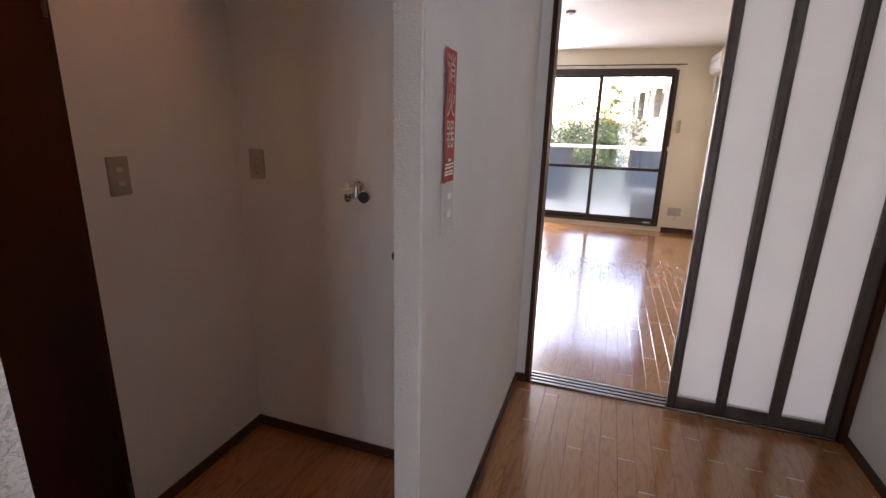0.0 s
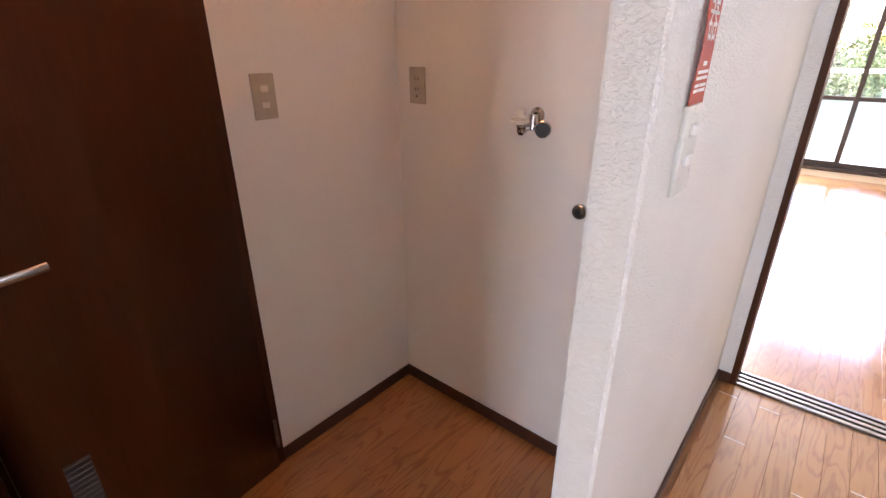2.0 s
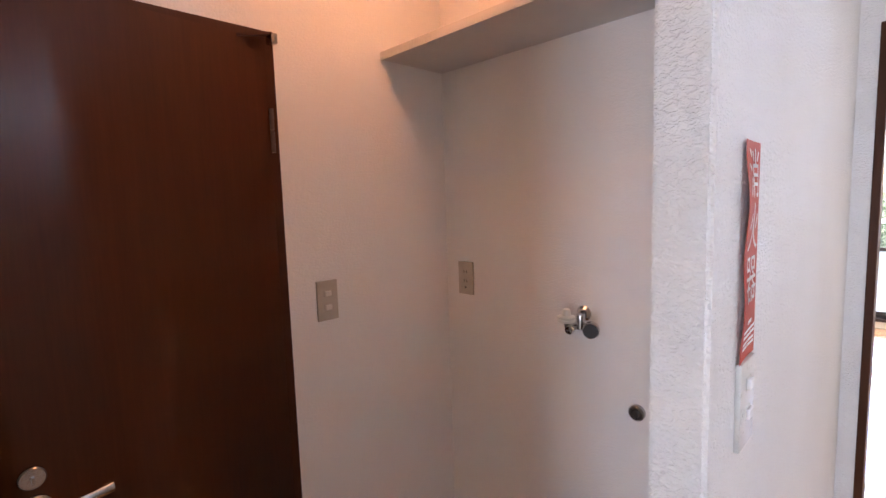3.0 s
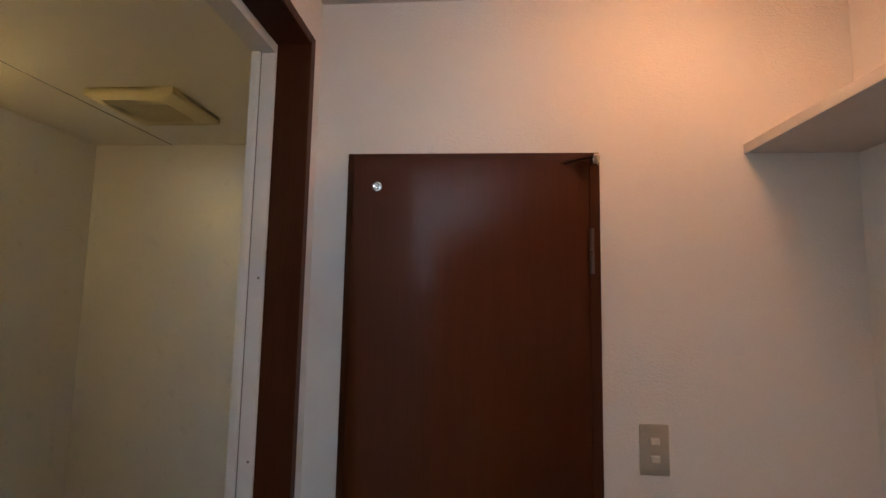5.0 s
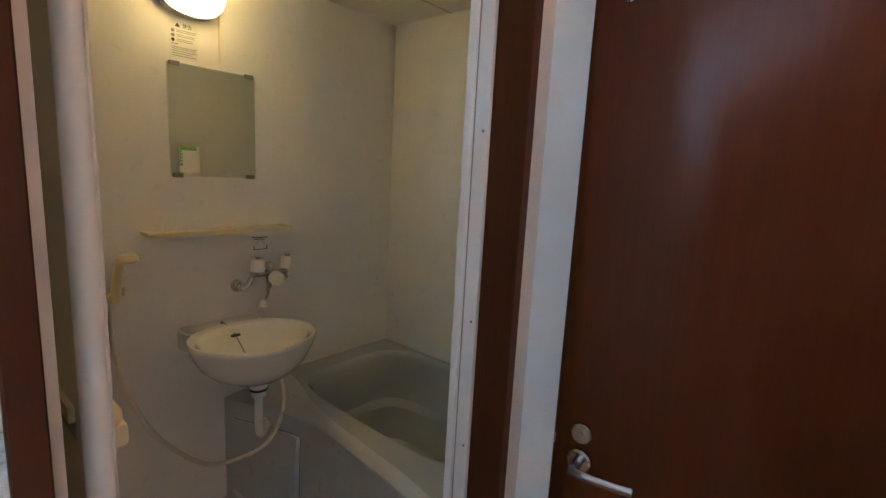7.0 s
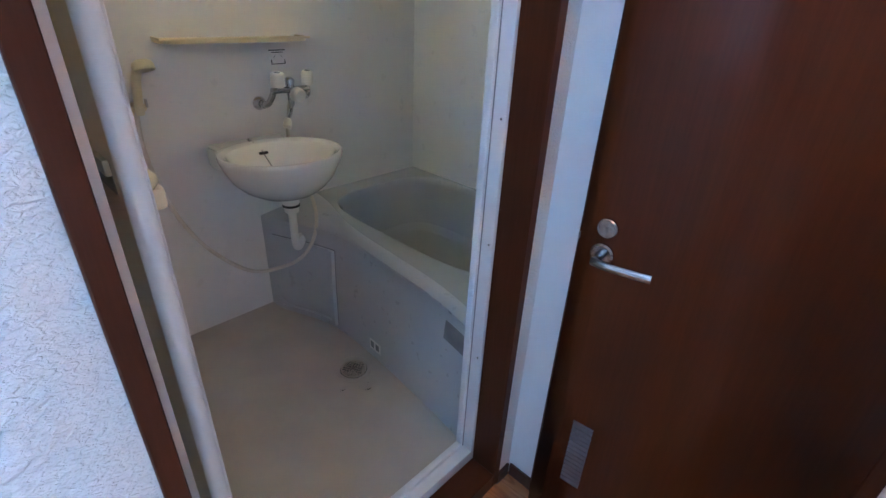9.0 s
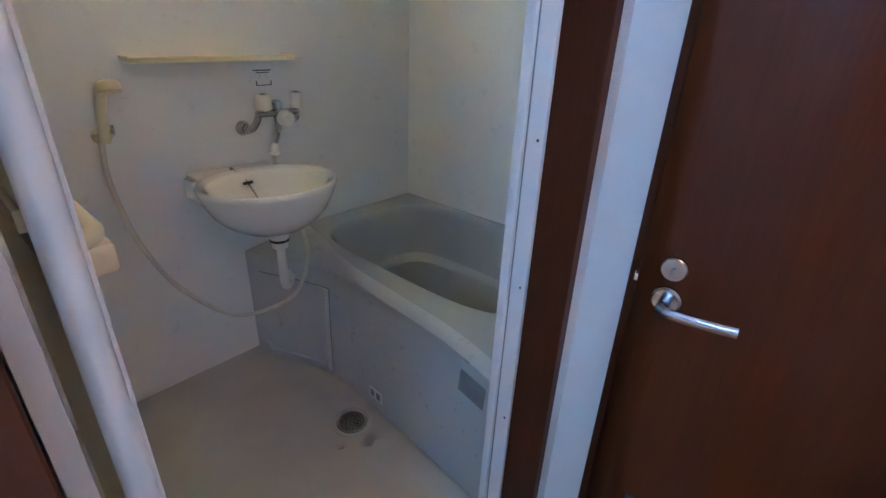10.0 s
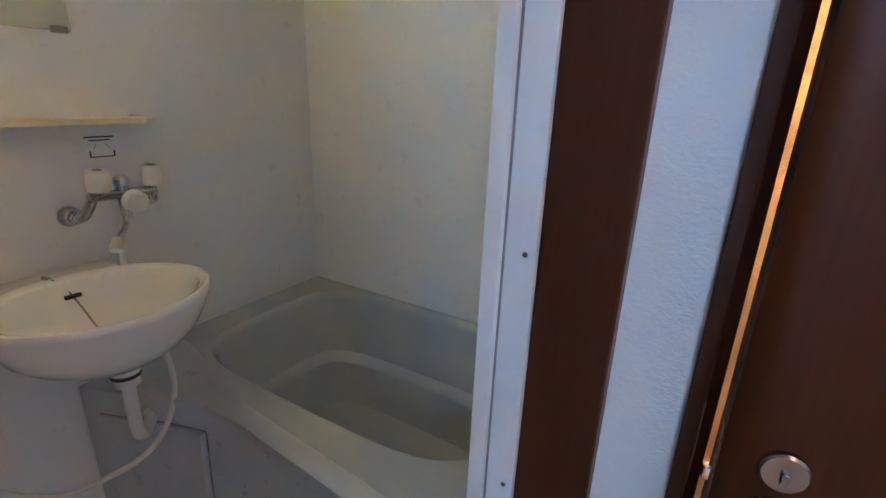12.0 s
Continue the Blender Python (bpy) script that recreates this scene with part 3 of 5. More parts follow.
rocker_plate("light_switch", (XT, 1.326, 1.246), "+x", 0.070, 0.122, "beige double rocker light switch on the white wall", (0.021, -0.021))
rocker_plate("wall_outlet", (-0.932, YA, 1.252), "-y", 0.070, 0.120, "beige earthed power outlet in the washing-machine alcove", (), sockets=2)


def washer_tap():
    t = thing("washer_tap", (-0.42, YA, 1.17), "chrome wall tap with a white nozzle for a washing machine", "tap")
    x = -0.432
    part("flange", turned(bmesh.new(), (x - 0.030, YA, 1.190), (0, -1, 0), [(0, 0.023), (0.004, 0.023), (0.012, 0.015), (0.012, 0.0)]), M_CHROME, t)
    b = bmesh.new()
    rod(b, (x - 0.030, YA - 0.008, 1.190), (x - 0.014, YA - 0.055, 1.184), 0.010)
    rod(b, (x - 0.012, YA - 0.055, 1.200), (x - 0.012, YA - 0.055, 1.158), 0.013)
    rod(b, (x - 0.036, YA - 0.055, 1.164), (x + 0.030, YA - 0.055, 1.164), 0.011)
    part("body", b, M_CHROME, t)
    part("valve_wheel", turned(bmesh.new(), (x + 0.026, YA - 0.060, 1.166), (0.35, -0.93, 0), [(0, 0.012), (0.006, 0.022), (0.026, 0.023), (0.031, 0.017), (0.031, 0.0)]), M_CHROME, t, "round chrome valve wheel")
    # the dark reflection in the wheel is put on as a black disc
    part("wheel_face", turned(bmesh.new(), (x + 0.0368, YA - 0.0888, 1.166), (0.35, -0.93, 0), [(0, 0.0205), (0.0015, 0.0195), (0.002, 0.0)]), M_BLACK, t, "black disc drawn as the dark reflection in the chrome wheel")
    b = bmesh.new()
    tube(b, [(x - 0.034, YA - 0.055, 1.158), (x - 0.050, YA - 0.058, 1.156), (x - 0.054, YA - 0.060, 1.166), (x - 0.054, YA - 0.060, 1.180)], 0.008)
    part("elbow", b, M_CHROME, t)
    part("nozzle", turned(bmesh.new(), (x - 0.054, YA - 0.060, 1.170), (0, 0, 1), [(0, 0.020), (0.004, 0.026), (0.009, 0.026), (0.010, 0.022), (0.012, 0.026), (0.018, 0.026), (0.021, 0.014), (0.034, 0.011), (0.040, 0.009), (0.040, 0.0)]), M_IVORY, t, "ivory plastic hose nozzle")
    part("union_nut", turned(bmesh.new(), (x - 0.035, YA - 0.060, 1.158), (0, -1, -0.2), [(0, 0.013), (0.022, 0.013), (0.022, 0.008), (0.018, 0.0)], 6), M_CHROME, t)


washer_tap()

t = thing("drain_socket", (-0.300, YA, 0.945), "grey round hose socket with a black hole on the alcove wall", "fitting")
part("collar", turned(bmesh.new(), (-0.300, YA, 0.934), (0, -1, 0), [(0, 0.022), (0.012, 0.022), (0.016, 0.018), (0.016, 0.012), (0.004, 0.011), (0.004, 0.0)]), M_SATIN, t)
part("bung", turned(bmesh.new(), (-0.300, YA - 0.004, 0.934), (0, -1, 0), [(0, 0.0115), (0.014, 0.012), (0.017, 0.008), (0.017, 0.0)]), M_BLACK, t, "black rubber bung")

t = thing("wall_shelf", (-0.5, YA, 2.0), "pale board shelf above the washing-machine space", "shelf")
part("board", box(bmesh.new(), XT, PX0, 1.578, YA, 1.996, 2.016, 0.002, 1), M_SHELF, t)
part("front_edge", box(bmesh.new(), XT, PX0, 1.570, 1.578, 1.993, 2.019, 0.0025, 2), M_SHELF, t)

t = thing("ceiling_lamp", (-0.62, 1.36, HC), "round white alcove ceiling lamp, switched on", "lamp")
part("base", turned(bmesh.new(), (-0.62, 1.36, HC), (0, 0, -1), [(0, 0.155), (0.016, 0.155), (0.02, 0.145), (0.02, 0)], 40), M_WHITEPL, t)
part("globe", turned(bmesh.new(), (-0.62, 1.36, HC - 0.018), (0, 0, -1), [(0, 0.140), (0.020, 0.148), (0.045, 0.140), (0.062, 0.118), (0.075, 0.080), (0.081, 0.035), (0.082, 0.0)], 40), M_LAMP_HALL, t, "glowing opal globe")

t = thing("ceiling_vent", (-0.89, 1.612, HC), "square white ceiling vent with a dark slotted grille", "vent")
part("frame", wall_y(bmesh.new(), -0.098, 0.098, -0.010, 0, -0.098, 0.098, [(-0.063, 0.063, -0.063, 0.063)]), M_CEIL, t)
part("backing", box(bmesh.new(), -0.064, 0.064, -0.002, 0, -0.064, 0.064), M_BLACK, t)
for i in range(11):
    part("slat", box(bmesh.new(), -0.062, 0.062, -0.009, -0.006, -0.058 + i * 0.0113, -0.058 + i * 0.0113 + 0.0048), M_PLATE, t)
for c in t.children:
    c.matrix_parent_inverse = Matrix.Identity(4)
t.matrix_basis = pose(-0.890, 1.612, HC, 90, 0, 0)


# ------------------------------------------------------------ partition: sticker and switch
def extinguisher_sign():
    t = thing("extinguisher_sticker", (PX1, 1.38, 1.45), "red vertical fire extinguisher sticker with white characters, curling off", "sticker")
    b = bmesh.new()
    y0, y1, z0, z1 = 1.331, 1.424, 1.292, 1.603
    n = 14
    swell = lambda f: 0.0015 + 0.015 * math.sin(math.pi * f) ** 2 * (0.55 + 0.45 * math.sin(1.2 + 7.5 * f))
    off = lambda k: swell(k / n)

    def lay(ob):
        """Press a printed shape onto the curling sheet."""
        for v in ob.data.vertices:
            o = swell(min(1, max(0, (v.co.z - z0) / (z1 - z0))))
            mid, yc = o * 0.7 + 0.0012, (y0 + y1) / 2
            if v.co.y < yc:
                d = o + 0.004 + (mid - o - 0.004) * (v.co.y - y0) / (yc - y0)
            else:
                d = mid + (0.0018 - mid) * (v.co.y - yc) / (y1 - yc)
            v.co.x = PX1 + d + 0.0009

    rows = []
    for k in range(n + 1):
        z = z0 + (z1 - z0) * k / n
        rows.append([(PX1 + off(k) + 0.004, y0, z), (PX1 + off(k) * 0.7 + 0.0012, (y0 + y1) / 2, z), (PX1 + 0.0018, y1, z),
                     (PX1 + 0.0012, y1, z), (PX1 + off(k) * 0.7 + 0.0006, (y0 + y1) / 2, z), (PX1 + off(k) + 0.0034, y0, z)])
    rings(b, rows)
    sheet = part("sheet", b, M_RED, t)
    for ch, z in (("\u6d88", 1.553), ("\u706b", 1.478), ("\u5668", 1.404)):
        lay(lettering("character", ch, 0.074, pose(PX1 + 0.0088, 1.378, z, 90, 0, 90), M_LETTER, sheet, "white printed character"))
    lay(part("print_line", box(bmesh.new(), PX1 + 0.0045, PX1 + 0.0052, 1.364, 1.392, 1.344, 1.350), M_LETTER, sheet))
    for z, a, c in ((1.334, 1.338, 1.416), (1.326, 1.338, 1.416), (1.316, 1.340, 1.372), (1.316, 1.376, 1.414), (1.309, 1.340, 1.372), (1.309, 1.376, 1.414)):
        lay(part("print_line", box(bmesh.new(), PX1 + 0.0040, PX1 + 0.0056, a, c, z, z + 0.0045), M_LETTER, sheet))


extinguisher_sign()
rocker_plate("light_switch", (PX1, 1.370, 1.228), "+x", 0.076, 0.130, "white double rocker light switch under the red sticker", (0.030, -0.014), M_ROCKER, M_WHITEPL)


# ------------------------------------------------------------ sliding doors
def sliding_doors():
    fr = thing("door_frame", (SX0, YS0, 0), "dark brown frame of the sliding doors", "door frame", kind="structure")
    ya, yb = YS0 - 0.006, YS1 + 0.006
    part("jamb", box(bmesh.new(), SX0, SX0 + 0.024, ya, yb, 0, SZ, 0.002, 1), M_FRAME, fr)
    part("head", box(bmesh.new(), SX0 + 0.024, XR, ya, yb, SZ - 0.03, SZ, 0.002, 1), M_FRAME, fr)
    part("jamb", box(bmesh.new(), XR - 0.030, XR, ya, yb, 0, SZ - 0.03, 0.002, 1), M_FRAME, fr)
    tr = thing("sill_track", (0.8, 2.77, 0), "three-groove metal floor track of the sliding doors", "door track", kind="structure")
    b = bmesh.new()
    box(b, SX0 + 0.024, XR - 0.03, YS0 - 0.002, YS1 + 0.002, -0.012, 0.003)
    part("sill", b, M_SATIN, tr)
    for k in range(4):
        y = YS0 + 0.006 + k * 0.034
        part("rib", box(bmesh.new(), SX0 + 0.024, XR - 0.03, y - 0.004, y + 0.014, 0.003, 0.012, 0.002, 1), M_SATIN, tr)
    for k in range(3):
        y = YS0 + 0.020 + k * 0.034
        part("groove", box(bmesh.new(), SX0 + 0.024, XR - 0.03, y, y + 0.016, 0.003, 0.0045), M_SASH, tr)

    d = thing("sliding_door", (1.25, 2.745, 0), "closed sliding door panel of milky sheets in bronze stiles", "sliding door", kind="structure")
    y0, y1, zt = 2.733, 2.763, SZ - 0.032
    stiles = ((0.858, 0.903), (1.084, 1.132), (1.319, 1.373), (1.553, 1.608))
    for a, c in stiles:
        b = bmesh.new()
        box(b, a, c, y0, y1, 0.012, zt, 0.004, 2)
        if c - a > 0.044:
            box(b, a + 0.012, c - 0.012, y0 - 0.004, y0 + 0.002, 0.02, zt, 0.002, 1)
        part("stile", b, M_STILE, d)
    for (a, c), (e, f) in zip(stiles, stiles[1:]):
        part("bottom_rail", box(bmesh.new(), c, e, y0 + 0.001, y1 - 0.001, 0.012, 0.074, 0.003, 2), M_STILE, d)
        part("rail_bead", box(bmesh.new(), c, e, y0 + 0.004, y1 - 0.004, 0.074, 0.082, 0.002, 1), M_ALU, d)
        part("top_rail", box(bmesh.new(), c, e, y0 + 0.001, y1 - 0.001, zt - 0.05, zt, 0.003, 2), M_STILE, d)
        part("panel", box(bmesh.new(), c, e, y0 + 0.012, y0 + 0.017, 0.082, zt - 0.05), M_SHEET, d, "milky white translucent sheet")


sliding_doors()


# ------------------------------------------------------------ bathroom shell
bm = bmesh.new()
box(bm, BX0 - 0.03, BX1 + 0.03, BY0 - 0.03, BY0, -0.05, BH)
structure("wall_bath_back", bm, M_BATHWALL, "smooth grey-white bathroom panel wall with the basin", "wall")
bm = bmesh.new()
box(bm, BX0 - 0.03, BX0, BY0, BY1, -0.05, BH)
structure("wall_bath_tub", bm, M_BATHWALL, "smooth grey-white bathroom panel wall behind the tub", "wall")
bm = bmesh.new()
box(bm, BX1, BX1 + 0.03, BY0, BY1, -0.05, BH)
structure("wall_bath_left", bm, M_BATHWALL, "smooth grey-white bathroom panel wall", "wall")
ax0, ax1, az0, az1 = -0.925, -0.127, 0.085, 2.262
bm = wall_y(bmesh.new(), BX0 - 0.03, BX1 + 0.03, BY1, BY1 + 0.028, -0.05, BH, [(ax0, ax1, az0, az1)])
structure("wall_bath_door", bm, M_BATHWALL, "smooth grey-white bathroom panel round the doorway", "wall")
bm = bmesh.new()
box(bm, BX0 - 0.03, BX1 + 0.03, BY0 - 0.03, BY1 + 0.028, BH, BH + 0.04)
structure("ceiling_bath", bm, M_BATHCEIL, "cream panel ceiling of the bathroom", "ceiling")
bm = bmesh.new()
n = 24
loops = []
for j in range(n + 1):
    row = []
    for i in range(n + 1):
        x = BX0 + (BX1 - BX0) * i / n
        y = BY0 + (BY1 - BY0) * j / n
        r = math.hypot(x + 0.942, y + 0.332)
        z = BZ0 - 0.022 * math.exp(-(r / 0.28) ** 2) + 0.02 * max(0, 1 - (y - BY0) / 0.06) ** 2
        row.append(bm.verts.new((x, y, z)))
    loops.append(row)
for a, b in zip(loops, loops[1:]):
    for i in range(n):
        bm.faces.new((a[i], a[i + 1], b[i + 1], b[i]))
tagged(mesh_ob("floor_bath", bm, M_BATHFLOOR), "beige resin bathroom floor falling to the drain", "floor", kind="structure")
bm = bmesh.new()
box(bm, -0.936, -0.930, BY0, BY0 + 0.002, 1.93, BH)
structure("trim_joint", bm, M_CREAM, "cream joint strip on the bathroom wall", "trim")
bm = bmesh.new()
box(bm, BX0, BX1, -0.590, -0.586, BH - 0.0015, BH + 0.001)
structure("trim_ceiling_joint", bm, M_GREY, "thin dark joint in the bathroom ceiling", "trim")


def bath_door():
    fr = thing("door_frame", (-0.5, YB, 0), "reddish-brown wooden frame round the bathroom door", "door frame", kind="structure")
    yf, yb = YB + 0.012, 0.318
    z0, z1 = 0.024, BDT
    part("jamb", box(bmesh.new(), BD0, ax0 - 0.002, yb, yf, z0, z1, 0.002, 1), M_FRAME, fr)
    part("jamb", box(bmesh.new(), ax1 + 0.002, BD1, yb, yf, z0, z1, 0.002, 1), M_FRAME, fr)
    part("head", box(bmesh.new(), ax0 - 0.002, ax1 + 0.002, yb, yf, az1 + 0.002, z1, 0.002, 1), M_FRAME, fr)
    part("sill", box(bmesh.new(), ax0 - 0.002, ax1 + 0.002, yb, yf, z0, 0.085, 0.002, 1), M_FRAME, fr)
    al = thing("door_frame", (-0.5, 0.34, 0), "white coated aluminium frame of the folding bathroom door", "door frame", kind="structure")
    a, b = 0.298, 0.357
    part("jamb", box(bmesh.new(), ax0, ax0 + 0.012, a, b, 0.087, az1, 0.002, 2), M_ALU, al)
    part("jamb_lip", box(bmesh.new(), ax0 + 0.012, ax0 + 0.024, a, b - 0.038, 0.087, az1 - 0.012, 0.003, 2), M_ALU, al)
    part("gasket", box(bmesh.new(), ax0 + 0.0121, ax0 + 0.0142, b - 0.038, b - 0.0355, 0.12, az1 - 0.02), M_GREY, al)
    part("jamb", box(bmesh.new(), ax1 - 0.022, ax1, a, b, 0.087, az1, 0.002, 2), M_ALU, al)
    part("head", box(bmesh.new(), ax0 + 0.012, ax1 - 0.022, a, b, az1 - 0.028, az1, 0.002, 2), M_ALU, al)
    part("sill", box(bmesh.new(), ax0 + 0.012, ax1 - 0.022, a, b, 0.087, 0.128, 0.002, 2), M_ALU, al)
    part("sill_lip", box(bmesh.new(), ax0 + 0.026, ax1 - 0.022, a + 0.004, b - 0.034, 0.128, 0.146, 0.003, 2), M_ALU, al)
    for z in (0.893, 1.211, 1.65, 0.52):
        part("screw", turned(bmesh.new(), (ax0 + 0.012, b - 0.012, z), (1, 0, 0), [(0, 0.0035), (0.0012, 0.0030), (0.0012, 0.0)], 10), M_SATIN, al)
    fd = thing("folding_door", (-0.17, 0.30, 0.1), "cream folding bathroom door, folded open", "folding door", kind="structure")
    part("pole", turned(bmesh.new(), (-0.182, 0.342, 0.13), (0, 0, 1), [(0, 0.0125), (0.003, 0.0145), (2.09, 0.0145), (2.095, 0.0125)], 24), M_ALU, fd, "rounded white edge profile")
    part("edge_seal", box(bmesh.new(), -0.201, -0.196, 0.325, 0.340, 0.14, 2.20, 0.001, 1), M_ALU, fd)
    part("panel", box(bmesh.new(), -0.180, -0.174, -0.03, 0.330, 0.14, 2.215, 0.001, 1), M_FOLD, fd)
    part("panel", box(bmesh.new(), -0.136, -0.130, -0.03, 0.292, 0.14, 2.215, 0.001, 1), M_FOLD, fd)
    part("fold_stile", turned(bmesh.new(), (-0.147, -0.040, 0.13), (0, 0, 1), [(0, 0.018), (2.09, 0.018)], 16), M_ALU, fd)
    ledge = part("grip_ledge", box(bmesh.new(), -0.174, -0.166, 0.06, 0.285, 1.222, 1.244, 0.003, 2), M_CREAM, fd, "cream plastic finger ledge")
    # grey sheet painted in for the shade under the ledge
    part("recess", box(bmesh.new(), -0.1742, -0.1730, 0.06, 0.285, 1.196, 1.222), M_GREY, ledge)
    bar = bmesh.new()
    tube(bar, [(-0.178, -0.01, 1.193), (-0.216, 0.0, 1.193), (-0.226, 0.03, 1.193), (-0.226, 0.20, 1.193), (-0.225, 0.236, 1.193), (-0.214, 0.252, 1.192), (-0.178, 0.256, 1.191)], 0.0105, 14, 6)
    grip = part("door_handle", bar, M_CREAM, fd, "cream plastic grip rail")
    part("end_bracket", box(bmesh.new(), -0.238, -0.178, 0.218, 0.258, 1.150, 1.186, 0.011, 4), M_CREAM, fd)


bath_door()


# ------------------------------------------------------------ tub
def along(points):
    """A smooth curve x(y) through a few plan points."""
    ys = np.array([p[0] for p in points])
    xs = np.array([p[1] for p in points])
    grid = np.linspace(BY0 - 0.2, BY1 + 0.2, 400)
    raw = np.interp(grid, ys, xs)
    ker = np.hanning(61)
    soft = np.convolve(np.pad(raw, 30, mode="edge"), ker / ker.sum(), mode="valid")
    return lambda y: float(np.interp(y, grid, soft))


foot_x = along([(-1.10, -0.885), (-0.97, -0.915), (-0.85, -0.960), (-0.72, -1.020), (-0.60, -1.052), (-0.45, -1.055), (-0.20, -1.040), (0.10, -1.005), (0.29, -0.975), (0.45, -0.955)])
ridge_x = along([(-1.10, -1.175), (-0.97, -1.172), (-0.82, -1.150), (-0.62, -1.085), (-0.46, -1.055), (-0.21, -1.035), (0.02, -1.018), (0.17, -0.990), (0.29, -0.955), (0.45, -0.92)])
TUB_Z = 0.575


def apron_point(y, z):
    """The skin of the apron: from the foot up to the rolled ridge."""
    steps = ((BZ0 - 0.01, 0.0, 0.0), (0.12, 0.02, 0.0), (0.30, 0.22, -0.004), (0.42, 0.55, -0.016), (0.49, 0.86, -0.026), (0.520, 0.96, -0.021), (0.538, 1.0, -0.003), (0.550, 1.0, 0.0), (0.562, 1.0, -0.006), (0.571, 1.0, -0.020), (TUB_Z, 1.0, -0.042))
    zs = [q[0] for q in steps]
    f = float(np.interp(z, zs, [q[1] for q in steps]))
    d = float(np.interp(z, zs, [q[2] for q in steps]))
    s = min(1, max(0, (y + 0.68) / 0.36))
    s = s * s * (3 - 2 * s)
    back = min(1, max(0, (z - 0.535) / (TUB_Z - 0.535))) ** 0.9
    f = s * f + (1 - s) * back
    d = s * d - (1 - s) * 0.042 * back
    return (1 - f) * foot_x(y) + f * ridge_x(y) + d


def bathtub():
    t = thing("bathtub", (-1.5, -0.35, BZ0), "grey resin bathtub with a moulded apron", "bathtub")
    n = 96
    zr = TUB_Z

    def bowl(k, inset):
        x0, x1, y0, y1 = -1.832 + inset, -1.172 - inset * 0.9, -0.848 + inset, 0.168 - inset
        a = 2 * math.pi * k / n
        c, s_ = math.cos(a), math.sin(a)
        p = 4.4
        u = math.copysign(abs(c) ** (2 / p), c)
        v = math.copysign(abs(s_) ** (2 / p), s_)
        return (x0 + x1) / 2 + u * (x1 - x0) / 2, (y0 + y1) / 2 + v * (y1 - y0) / 2

    def ledge(k, z):
        a = 2 * math.pi * k / n
        c, s_ = math.cos(a), math.sin(a)
        f = 1 / max(abs(c), abs(s_))
        u, v = c * f, s_ * f
        y = BY0 + 0.002 + (v + 1) / 2 * (BY1 - BY0 - 0.004)
        xo = ridge_x(y) - 0.042
        return (BX0 + 0.002 + (u + 1) / 2 * (xo - BX0 - 0.002), y, z)

    b = bmesh.new()
    loops = [[ledge(k, zr - 0.03) for k in range(n)], [ledge(k, zr) for k in range(n)]]
    for ins, z in ((-0.022, zr + 0.002), (-0.008, zr + 0.001), (0.0, zr - 0.007), (0.008, zr - 0.03), (0.018, zr - 0.10), (0.032, zr - 0.20), (0.046, zr - 0.245),
                   (0.070, zr - 0.258), (0.084, zr - 0.275), (0.098, zr - 0.38), (0.128, zr - 0.425), (0.20, zr - 0.435)):
        loops.append([(*bowl(k, ins), z) for k in range(n)])
    rings(b, loops, close_ends=False)
    b.faces.new(list(b.verts)[-n:])
    part("tub", b, M_TUB, t)
    ap = bmesh.new()
    count = 64
    zs = [BZ0 - 0.01, 0.08, 0.16, 0.24, 0.32, 0.38, 0.43, 0.47, 0.50, 0.520, 0.532, 0.541, 0.550, 0.558, 0.565, 0.571, TUB_Z]
    grid = []
    for i in range(count + 1):
        y = BY0 + 0.002 + (BY1 - BY0 - 0.004) * i / count
        grid.append([ap.verts.new((apron_point(y, z), y, z)) for z in zs] + [ap.verts.new((ridge_x(y) - 0.060, y, TUB_Z - 0.04)), ap.verts.new((-1.23, y, BZ0 - 0.01))])
    for a, c in zip(grid, grid[1:]):
        q = len(a)
        for i in range(q):
            ap.faces.new((a[i], a[(i + 1) % q], c[(i + 1) % q], c[i]))
    ap.faces.new(grid[0][::-1])
    ap.faces.new(grid[-1])
    part("apron", ap, M_APRON, t, "pale grey moulded apron with a rolled rim")

    def patch(y_a, y_b, za, zb, out, depth, cut=0.0):
        bmx = bmesh.new()
        across, up = 10, 5
        front, back = [], []
        for i in range(across + 1):
            y = y_a + (y_b - y_a) * i / across
            low = za + cut * max(0, 1 - i / across * 2.6) ** 2
            cols = [low + (zb - low) * j / up for j in range(up + 1)]
            front.append([bmx.verts.new((apron_point(y, z) + out, y, z)) for z in cols])
            back.append([bmx.verts.new((apron_point(y, z) + out - depth, y, z)) for z in cols])
        for i in range(across):
            for j in range(up):
                bmx.faces.new((front[i][j], front[i + 1][j], front[i + 1][j + 1], front[i][j + 1]))
            bmx.faces.new((front[i][0], back[i][0], back[i + 1][0], front[i + 1][0]))
            bmx.faces.new((front[i][up], front[i + 1][up], back[i + 1][up], back[i][up]))
        for j in range(up):
            bmx.faces.new((front[0][j], front[0][j + 1], back[0][j + 1], back[0][j]))
            bmx.faces.new((front[across][j], back[across][j], back[across][j + 1], front[across][j + 1]))
        return bmx
    ya, yb2 = -0.915, -0.590
    pan = part("access_panel", patch(ya, yb2, 0.065, 0.440, 0.004, 0.012, 0.06), M_APRON, t)
    part("panel_rim", patch(yb2 - 0.020, yb2, 0.055, 0.450, 0.019, 0.026), M_APRON, pan)
    part("panel_rim", patch(ya, yb2 - 0.014, 0.436, 0.450, 0.009, 0.015), M_APRON, pan)
    part("panel_rim", patch(ya, yb2 - 0.020, 0.050, 0.075, 0.016, 0.022, 0.06), M_APRON, pan)
    # grey strips stand in for the shade along the panel's edge
    part("panel_gap", patch(yb2, yb2 + 0.004, 0.055, 0.450, 0.0012, 0.004), M_GREY, pan)
